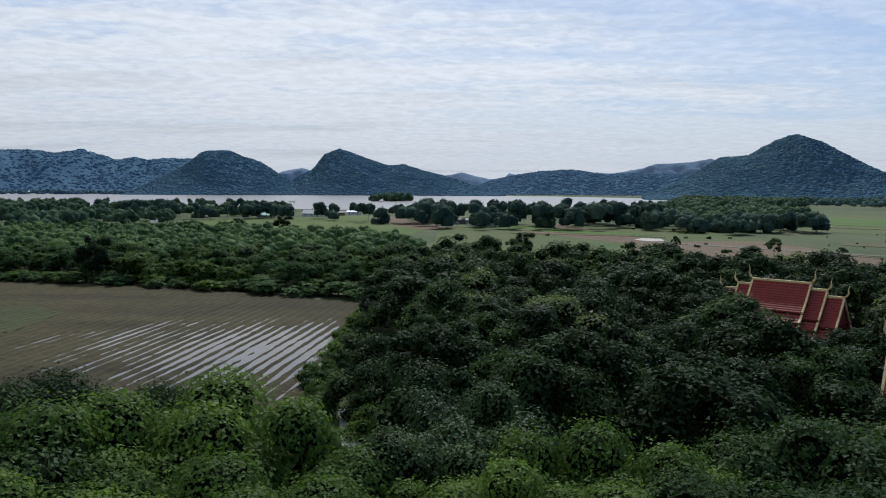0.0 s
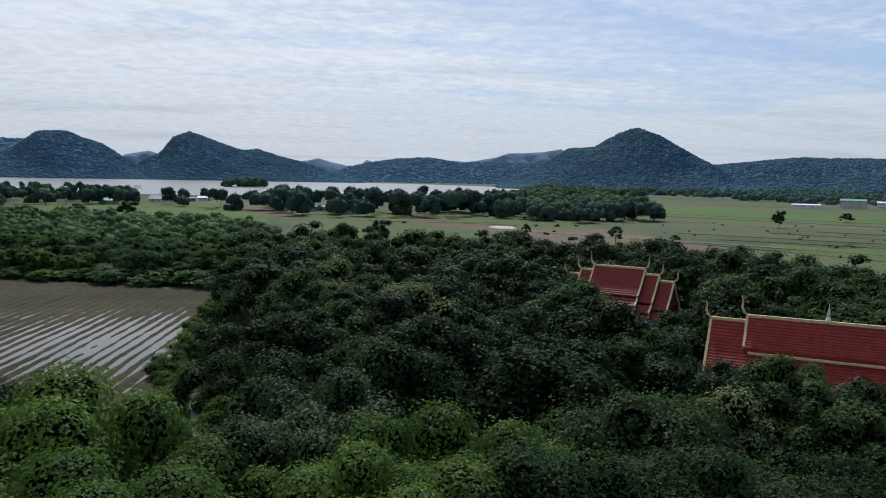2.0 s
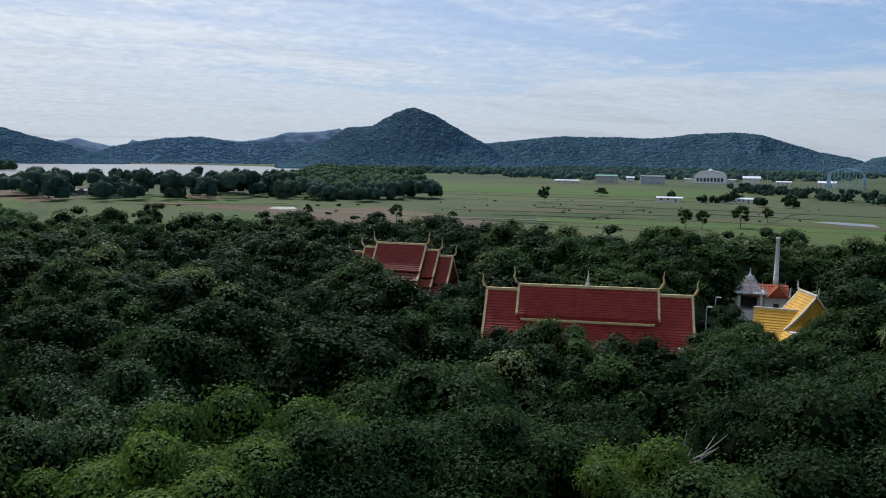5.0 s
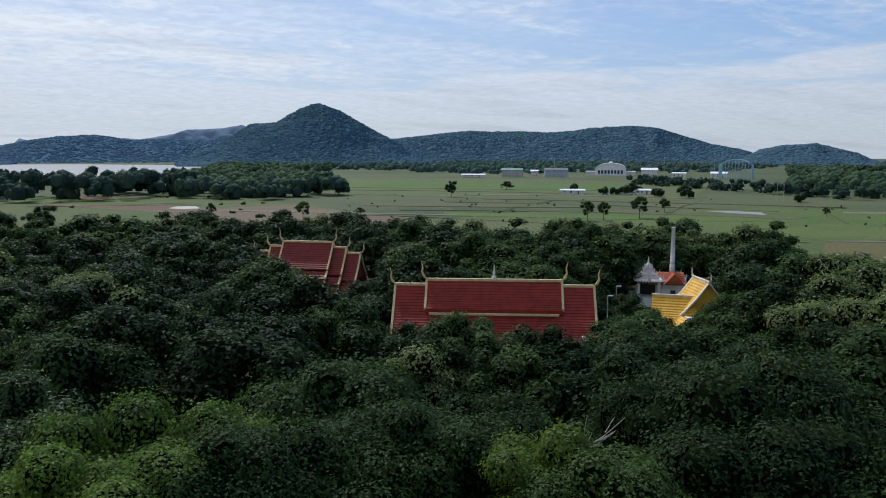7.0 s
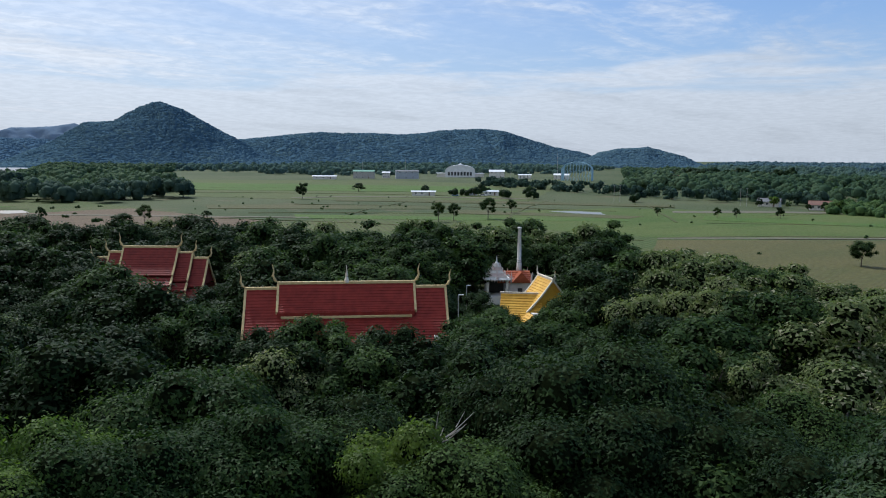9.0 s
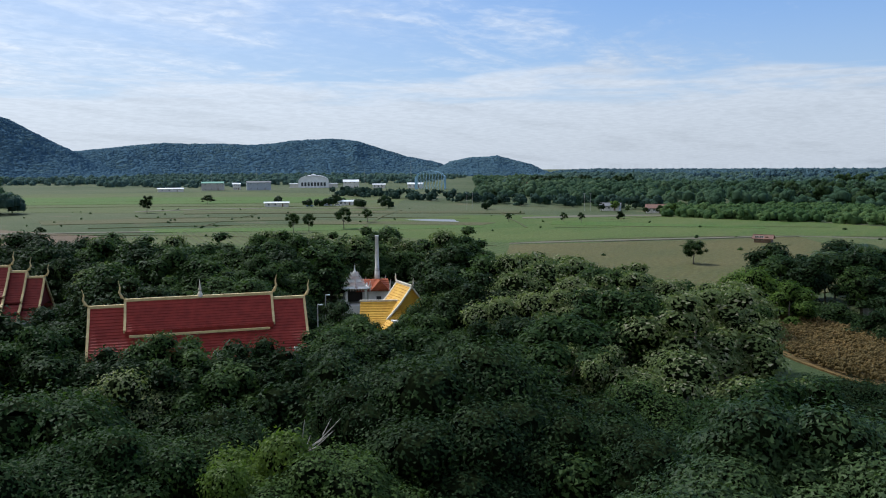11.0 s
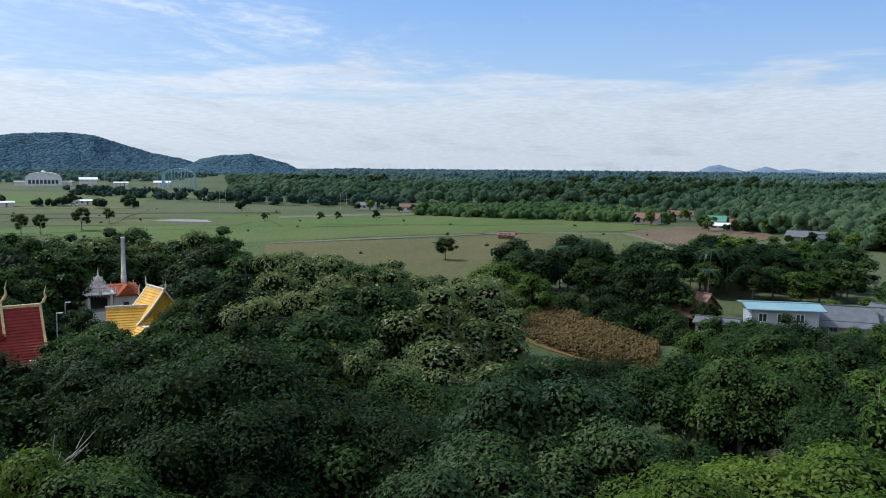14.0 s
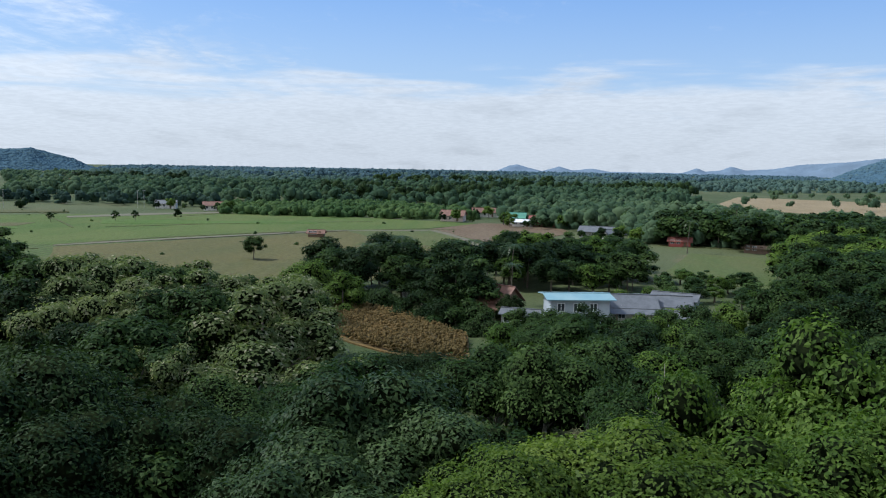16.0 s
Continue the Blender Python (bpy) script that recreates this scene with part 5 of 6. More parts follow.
def barge(bm, x, y0, z0, y1, z1, wide=0.25, sag=0.06, n=5):
    pts = []
    for i in range(n + 1):
        t = i / n
        pts.append((y0 + (y1 - y0) * t, z0 + (z1 - z0) * (t + sag * math.sin(math.pi * t)) + 0.12))
    for (ya, za), (yb, zb) in zip(pts, pts[1:]):
        solid(bm, [(x - wide / 2, ya, za - 0.3), (x + wide / 2, ya, za - 0.3), (x + wide / 2, yb, zb - 0.3), (x - wide / 2, yb, zb - 0.3)],
              [(x - wide / 2, ya, za), (x + wide / 2, ya, za), (x + wide / 2, yb, zb), (x - wide / 2, yb, zb)])


def horn(bm, x, z, s, h=1.6, y=0.0, lean=0.55):
    """The horn-like roof finial, sweeping out and up from a gable's tip."""
    tube(bm, [(x - s * 0.15, y, z), (x + s * lean * 0.55, y, z + h * 0.16), (x + s * lean * 0.95, y, z + h * 0.40), (x + s * lean * 0.8, y, z + h * 0.66), (x + s * lean * 1.1, y, z + h)],
         [0.16, 0.17, 0.12, 0.075, 0.02], 6)


def tiered_roof(parent, x0, x1, zr, ze, w, n, tile, trim, skirts=(), ends=(-1, 1), finial=1.6, gable=True):
    """A steep gable roof with a trimmed ridge, bargeboards and finials; skirts are lower shed roofs (y0, z0, y1, z1)."""
    bm = bmesh.new()
    courses(bm, x0, x1, pitched(zr, w, ze, n))
    roof = part("roof", bm, tile, parent)
    for y0, z0, y1, z1 in skirts:
        for s in (-1, 1):
            bm = bmesh.new()
            courses(bm, x0, x1, slope(s * y0, z0, s * y1, z1, max(3, int((z0 - z1) / 0.28))))
            part("skirt_roof", bm, tile, parent)
            bm = bmesh.new()
            box(bm, (x0, s * y1 - 0.06, z1 - 0.16), (x1, s * y1 + 0.06, z1 + 0.05))
            part("eave_board", bm, tile, roof)
    bm = bmesh.new()
    box(bm, (x0 - 0.1, -0.16, zr - 0.12), (x1 + 0.1, 0.16, zr + 0.16))
    part("ridge_cap", bm, trim, roof, "gold-coloured ridge")
    for s in ends:
        x = x1 if s > 0 else x0
        for side in (-1, 1):
            bm = bmesh.new()
            barge(bm, x, 0, zr, side * w, ze)
            part("bargeboard", bm, trim, roof)
        if finial:
            bm = bmesh.new()
            horn(bm, x, zr, s, finial)
            part("finial", bm, trim, roof, "upswept horn-like finial")
    if gable:
        bm = bmesh.new()
        a, b = x0 + 0.25, x1 - 0.25
        solid(bm, [(a, -w * 0.94, ze), (a, w * 0.94, ze), (a, 0, zr - 0.25)], [(b, -w * 0.94, ze), (b, w * 0.94, ze), (b, 0, zr - 0.25)])
        part("gable_wall", bm, tile, parent)
    return roof


def column_row(parent, xs, ys, z0, z1, r, mat):
    for x in xs:
        for y in ys:
            bm = bmesh.new()
            box(bm, (x - r, y - r, z0), (x + r, y + r, z1))
            box(bm, (x - r * 1.4, y - r * 1.4, z1 - 0.25), (x + r * 1.4, y + r * 1.4, z1))
            box(bm, (x - r * 1.4, y - r * 1.4, z0), (x + r * 1.4, y + r * 1.4, z0 + 0.3))
            part("column", bm, mat, parent)


def long_hall():
    h = root("temple_hall", 36.68, 86.4, -0.3, "long open temple hall with a red tiled roof and gold trim", "temple")
    tiered_roof(h, -10.95, 10.95, 9.62, 4.4, 4.7, 20, TILE_RED, GOLD_TRIM, finial=1.9, gable=False)
    tiered_roof(h, -7.45, 7.45, 10.18, 7.35, 2.25, 11, TILE_RED, GOLD_TRIM, finial=2.1)
    for s in (-1, 1):
        bm = bmesh.new()
        box(bm, (-7.4, s * 2.32 - 0.08, 6.85), (7.4, s * 2.32 + 0.08, 7.35))
        part("fascia", bm, TILE_RED, h)
        bm = bmesh.new()
        box(bm, (-7.0, s * 2.66 - 0.06, 6.75), (7.0, s * 2.66 + 0.10, 6.98))
        part("gold_band", bm, GOLD_TRIM, h, "gold band under the upper roof")
    bm = bmesh.new()
    tube(bm, [(0, 0, 10.2), (0, 0, 10.5), (0, 0, 10.8), (0, 0, 11.0), (0, 0, 11.5), (0, 0, 12.1)], [0.3, 0.26, 0.12, 0.16, 0.07, 0.015], 8)
    part("spire", bm, PALE_TRIM, h, "small pale ridge spire")
    bm = bmesh.new()
    box(bm, (-10.6, -4.6, 0), (10.6, 4.6, 0.9))
    part("plinth", bm, STUCCO, h)
    bm = bmesh.new()
    box(bm, (-10.2, 3.9, 0.9), (10.2, 4.1, 4.8))
    part("back_wall", bm, STUCCO, h)
    for x in (-10.1, 10.1):
        bm = bmesh.new()
        solid(bm, [(x - 0.12, -4.2, 0.9), (x + 0.12, -4.2, 0.9), (x + 0.12, 3.9, 0.9), (x - 0.12, 3.9, 0.9)], [(x - 0.12, -4.2, 4.9), (x + 0.12, -4.2, 4.9), (x + 0.12, 3.9, 4.9), (x - 0.12, 3.9, 4.9)])
        part("end_wall", bm, STUCCO, h)
    column_row(h, np.linspace(-9.6, 9.6, 8), (-4.3,), 0.9, 5.0, 0.22, STUCCO)


def viharn():
    h = root("temple", 23.3, 118.0, 20.0, "tall temple with stepped maroon roofs, gold trim and horned gables", "temple")
    skirt = ((3.05, 7.0, 4.1, 6.1), (4.15, 5.75, 5.3, 4.75))
    for x, dz, fin in ((8.1, -1.55, 1.7), (5.95, -0.75, 1.8), (3.9, 0.0, 2.0)):
        sk = [(a, b + dz, c, d + dz) for a, b, c, d in skirt]
        tiered_roof(h, -x, x, 11.0 + dz, 7.35 + dz, 2.95, 12, TILE_RED2, GOLD_TRIM, sk, finial=fin)
        for s in (-1, 1):
            for (y0, z0, y1, z1) in sk:
                for side in (-1, 1):
                    bm = bmesh.new()
                    barge(bm, s * x, side * y0, z0, side * y1, z1, 0.28, n=2)
                    part("bargeboard", bm, GOLD_TRIM, h)
    bm = bmesh.new()
    box(bm, (-7.3, -4.0, 0.0), (7.3, 4.0, 4.2))
    part("wall", bm, STUCCO, h, "white plastered wall")
    bm = bmesh.new()
    box(bm, (-8.1, -5.6, 0.0), (8.1, 5.6, 1.1))
    part("plinth", bm, STUCCO, h)
    column_row(h, np.linspace(-6.7, 6.7, 6), (-5.0, 5.0), 1.1, 4.4, 0.24, STUCCO)
    for x in (-4.5, -1.5, 1.5, 4.5):
        bm = bmesh.new()
        box(bm, (x - 0.5, -4.06, 1.6), (x + 0.5, -3.98, 3.4))
        w = part("window", bm, DARK_GAP, h)
        bm = bmesh.new()
        for a in (-0.62, 0.5):
            box(bm, (x + a, -4.12, 1.5), (x + a + 0.12, -4.0, 3.5))
        box(bm, (x - 0.62, -4.12, 3.5), (x + 0.62, -4.0, 3.65))
        part("frame", bm, GOLD_TRIM, w)


def crematorium():
    h = root("crematorium", 48.4, 130.0, -8.0, "white crematorium with a tiered spire porch and orange roof", "crematorium")
    bm = bmesh.new()
    box(bm, (-4.2, -3.0, 0), (4.6, 4.5, 1.4))
    part("plinth", bm, STUCCO, h)
    cx = -1.7
    column_row(h, (cx - 1.6, cx + 1.6), (-2.3, 0.9), 1.4, 4.1, 0.2, STUCCO)
    bm = bmesh.new()
    box(bm, (cx - 1.5, 0.8, 1.4), (cx + 1.5, 0.95, 4.0))
    part("doorway", bm, DARK_GAP, h)
    bm = bmesh.new()
    for i in range(7):
        x = cx - 1.35 + i * 0.45
        solid(bm, [(x - 0.2, -2.34, 4.0), (x + 0.2, -2.34, 4.0), (x + 0.03, -2.34, 3.62), (x - 0.03, -2.34, 3.62)], [(x - 0.2, -2.26, 4.0), (x + 0.2, -2.26, 4.0), (x + 0.03, -2.26, 3.62), (x - 0.03, -2.26, 3.62)])
    part("fringe", bm, STUCCO_PINK, h)
    z, r = 4.1, 2.25
    for i in range(5):
        bm = bmesh.new()
        cy = -0.7
        solid(bm, [(cx - r, cy - r, z), (cx + r, cy - r, z), (cx + r, cy + r, z), (cx - r, cy + r, z)],
              [(cx - r * 0.86, cy - r * 0.86, z + 0.28), (cx + r * 0.86, cy - r * 0.86, z + 0.28), (cx + r * 0.86, cy + r * 0.86, z + 0.28), (cx - r * 0.86, cy + r * 0.86, z + 0.28)])
        box(bm, (cx - r * 0.72, cy - r * 0.72, z + 0.28), (cx + r * 0.72, cy + r * 0.72, z + 0.47))
        tier = part("tier", bm, STUCCO_PINK if i % 2 else STUCCO, h)
        for sx in (-1, 1):
            for sy in (-1, 1):
                bm = bmesh.new()
                tube(bm, [(cx + sx * r * 0.92, cy + sy * r * 0.92, z + 0.1), (cx + sx * r * 1.1, cy + sy * r * 1.1, z + 0.3), (cx + sx * r * 1.04, cy + sy * r * 1.04, z + 0.65)], [0.09, 0.08, 0.015], 5)
                part("corner_spike", bm, STUCCO, tier)
        for sx, sy in ((0, -1), (-1, 0), (1, 0)):
            bm = bmesh.new()
            px, py = cx + sx * r * 0.9, cy + sy * r * 0.9
            tube(bm, [(px, py, z + 0.1), (px, py, z + 0.4), (px, py, z + 0.72)], [0.3 * r / 2.2, 0.2 * r / 2.2, 0.02], 6)
            part("gablet", bm, STUCCO_PINK, tier)
        z += 0.47
        r *= 0.70
    bm = bmesh.new()
    tube(bm, [(cx, -0.7, z), (cx, -0.7, z + 0.25), (cx, -0.7, z + 0.35), (cx, -0.7, z + 0.9), (cx, -0.7, z + 1.5)], [0.42, 0.28, 0.16, 0.07, 0.012], 8)
    part("spire", bm, STUCCO, h)
    # furnace house behind
    bm = bmesh.new()
    box(bm, (0.5, -0.4, 1.4), (4.0, 4.0, 3.6))
    hall = part("furnace_house", bm, STUCCO, h)
    bm = bmesh.new()
    box(bm, (1.9, -0.46, 1.7), (2.7, -0.38, 2.35))
    part("window", bm, DARK_GAP, hall)
    bm = bmesh.new()
    courses(bm, -1.6, 4.2, [(y + 1.8, z) for y, z in pitched(5.0, 2.9, 3.45, 6)])
    part("roof", bm, TILE_ORANGE, h, "orange tiled roof")
    bm = bmesh.new()
    solid(bm, [(1.0, -1.3, 3.6), (3.8, -1.3, 3.6), (3.8, 1.0, 3.6), (1.0, 1.0, 3.6)], [(2.38, -1.2, 5.1), (2.42, -1.2, 5.1), (2.42, 1.0, 5.1), (2.38, 1.0, 5.1)])
    front = part("front_gable", bm, TILE_ORANGE, h)
    for x in (0.7, 4.1):
        for y in (-1.2, 4.2):
            bm = bmesh.new()
            tube(bm, [(x, y, 3.4), (x, y, 4.4), (x + 0.1, y, 5.2)], [0.16, 0.12, 0.02], 6)
            part("corner_finial", bm, STUCCO_PINK, front)
    bm = bmesh.new()
    tube(bm, [(2.45, 2.2, 4.0), (2.45, 2.2, 6.2), (2.45, 2.2, 6.25), (2.45, 2.2, 12.1), (2.45, 2.2, 12.15), (2.45, 2.2, 12.3)], [0.46, 0.42, 0.36, 0.28, 0.34, 0.34], 14)
    chimney = part("chimney", bm, STUCCO, h, "tall tapering white chimney", True)
    for z in (6.3, 6.6):
        bm = bmesh.new()
        tube(bm, [(2.45, 2.2, z), (2.45, 2.2, z + 0.1)], [0.42, 0.42], 14)
        part("band", bm, CONCRETE, chimney)


def golden_hall():
    h = root("golden_pavilion", 51.5, 104.0, 66.0, "pavilion with a bright yellow tiled roof", "pavilion")
    tiered_roof(h, -3.4, 1.6, 8.2, 4.0, 3.7, 15, TILE_GOLD, PALE_TRIM, ends=(-1, 1), finial=1.2)
    for s in (-1, 1):
        bm = bmesh.new()
        courses(bm, -3.8, 3.8, slope(s * 3.5, 4.1, s * 5.0, 3.2, 4))
        part("skirt_roof", bm, TILE_GOLD, h)
    wing = new("wing_mount")
    wing.parent = h
    wing.name = "wing"
    wing.matrix_basis = pose(-0.6, -3.4, 0, 0, 0, 66)
    bm = bmesh.new()
    courses(bm, -2.8, 2.6, pitched(6.25, 2.9, 3.5, 10))
    part("roof", bm, TILE_GOLD, wing)
    bm = bmesh.new()
    box(bm, (-2.9, -0.12, 6.15), (2.6, 0.12, 6.36))
    part("ridge_cap", bm, PALE_TRIM, wing)
    bm = bmesh.new()
    box(bm, (-2.4, -2.2, 0), (2.3, 2.2, 3.5))
    part("wall", bm, STUCCO, wing)
    bm = bmesh.new()
    box(bm, (-3.0, -3.2, 0), (3.0, 3.2, 4.1))
    part("wall", bm, STUCCO, h)


long_hall()
viharn()
crematorium()
golden_hall()


def white_fence():
    """A low pale rail between the two temples."""
    h = root("fence", 28.4, 88.0, 8.0, "low white concrete fence between the temple buildings", "fence")
    for k in range(9):
        bm = bmesh.new()
        box(bm, (-4 + k - 0.08, -0.08, 0), (-4 + k + 0.08, 0.08, 1.5))
        part("post", bm, STUCCO, h)
    for z in (0.5, 0.95, 1.38):
        bm = bmesh.new()
        box(bm, (-4.1, -0.05, z), (4.1, 0.05, z + 0.1))
        part("rail", bm, STUCCO, h)


white_fence()


def lamp_post(bearing, dist, height, label="tall pale lamp post", arms=1):
    h = root("street_lamp", bearing, dist, 0, label, "lamp post")
    bm = bmesh.new()
    tube(bm, [(0, 0, 0), (0, 0, height)], [0.007 * height + 0.02, 0.004 * height + 0.02], 8)
    pole = part("pole", bm, CONCRETE, h)
    for s in ((-1, 1) if arms == 2 else (1,)):
        bm = bmesh.new()
        box(bm, (min(0, s * 0.6), -0.06, height - 0.05), (max(0, s * 0.6), 0.06, height + 0.04))
        part("lamp_head", bm, METAL_WHITE, pole)


lamp_post(44.9, 90, 8.2)
lamp_post(45.5, 101, 7.5)
lamp_post(27.6, 92, 6.0)


def gable_house(bearing, dist, swing, size, wall_h, roof_h, wall_mat, roof_mat, label, over=0.6, name="house", porch=False, hip=0.0, windows=3):
    """A house: walls, a pitched roof with eaves, a door and windows with frames and sills."""
    h = root(name, bearing, dist, swing, label, "house")
    lx, ly = size[0] / 2, size[1] / 2
    bm = bmesh.new()
    box(bm, (-lx, -ly, 0), (lx, ly, wall_h))
    wall = part("wall", bm, wall_mat, h)
    bm = bmesh.new()
    ex, ey, t = lx + over, ly + over, 0.14
    drop = roof_h * over / ly
    hx = hip * ly
    for s in (-1, 1):
        lo = [(-ex, s * ey, wall_h - drop), (ex, s * ey, wall_h - drop), (ex - hx, 0, wall_h + roof_h), (-ex + hx, 0, wall_h + roof_h)]
        solid(bm, [(a, b, c - t) for a, b, c in lo], lo)
    if hip:
        for s in (-1, 1):
            lo = [(s * ex, -ey, wall_h - drop), (s * ex, ey, wall_h - drop), (s * (ex - hx), 0, wall_h + roof_h)]
            solid(bm, [(a, b, c - t) for a, b, c in lo], lo)
    roof = part("roof", bm, roof_mat, h)
    bm = bmesh.new()
    box(bm, (-ex + hx, -0.14, wall_h + roof_h - 0.03), (ex - hx, 0.14, wall_h + roof_h + 0.09))
    part("ridge_cap", bm, roof_mat, roof)
    if not hip:
        bm = bmesh.new()
        solid(bm, [(-lx, -ly, wall_h), (-lx, ly, wall_h), (-lx, 0, wall_h + roof_h - 0.16)], [(lx, -ly, wall_h), (lx, ly, wall_h), (lx, 0, wall_h + roof_h - 0.16)])
        part("gable_wall", bm, wall_mat, h)
    bm = bmesh.new()
    box(bm, (lx * 0.5 - 0.45, -ly - 0.05, 0.1), (lx * 0.5 + 0.45, -ly + 0.02, 2.1))
    part("door", bm, WOOD, h)
    zs = [1.0] if wall_h < 4 else [0.9, wall_h - 1.9]
    for z in zs:
        for k in range(windows):
            x = -lx + (k + 0.6) * size[0] / (windows + 0.6)
            if z < 2 and abs(x - lx * 0.5) < 1.1:
                continue
            bm = bmesh.new()
            box(bm, (x - 0.5, -ly - 0.03, z), (x + 0.5, -ly + 0.02, z + 1.1))
            w = part("window", bm, GLASS, h)
            bm = bmesh.new()
            for a, b, c, d in ((-0.58, -0.5, -0.08, 1.18), (0.5, 0.58, -0.08, 1.18), (-0.04, 0.04, 0, 1.1), (-0.5, 0.5, 1.1, 1.18), (-0.5, 0.5, -0.08, 0)):
                box(bm, (x + a, -ly - 0.07, z + c), (x + b, -ly - 0.031, z + d))
            part("frame", bm, METAL_WHITE, w)
    if porch:
        for x in np.linspace(-lx + 0.2, lx - 0.2, 4):
            bm = bmesh.new()
            box(bm, (x - 0.08, -ly - over - 1.4, 0), (x + 0.08, -ly - over - 1.24, wall_h - drop - 0.5))
            part("porch_post", bm, WOOD, h)
        bm = bmesh.new()
        lo = [(-ex, -ey + 0.1, wall_h - drop - 0.05), (ex, -ey + 0.1, wall_h - drop - 0.05), (ex, -ey - 1.7, wall_h - drop - 0.6), (-ex, -ey - 1.7, wall_h - drop - 0.6)]
        solid(bm, [(a, b, c - 0.1) for a, b, c in lo], lo)
        part("porch_roof", bm, roof_mat, h)
    return h


# farmhouses at the wood's edge
gable_house(94.9, 122, -14, (8.8, 6.0), 4.7, 0.35, WALL_BLUE, METAL_BLUE, "grey-blue two-storey house with a pale blue metal roof", 0.8)
gable_house(98.2, 128, -8, (9.0, 6.0), 3.0, 1.3, STUCCO, METAL_GREY, "low white farmhouse with a dark grey roof", 0.7, porch=True)
gable_house(100.9, 131, -5, (8.0, 5.5), 2.9, 1.1, CONCRETE, METAL_GREY, "low farm wing with a grey metal roof", 0.6, porch=True)
gable_house(101.8, 138, 10, (7.0, 4.5), 2.8, 0.7, WALL_BLUE, METAL_GREY, "shed with a grey metal roof", 0.5, "shed")
gable_house(102.4, 119, 24, (4.0, 4.0), 2.6, 0.9, CONCRETE, METAL_GREY, "small open gate shelter with a grey roof", 0.6, "shelter")
gable_house(89.4, 126, 35, (4.6, 4.4), 3.4, 1.9, WOOD, TILE_BROWN, "small wooden house with a brown tiled roof", 0.7, porch=True)
gable_house(91.0, 119, 10, (5.5, 3.2), 2.3, 0.55, CONCRETE, METAL_GREY, "low shed with a grey-blue metal roof", 0.4, "shed")
gable_house(82.9, 143, 20, (2.8, 2.2), 3.4, 0.8, CONCRETE, METAL_GREY, "little grey hut half hidden by trees", 0.3, "hut", windows=1)
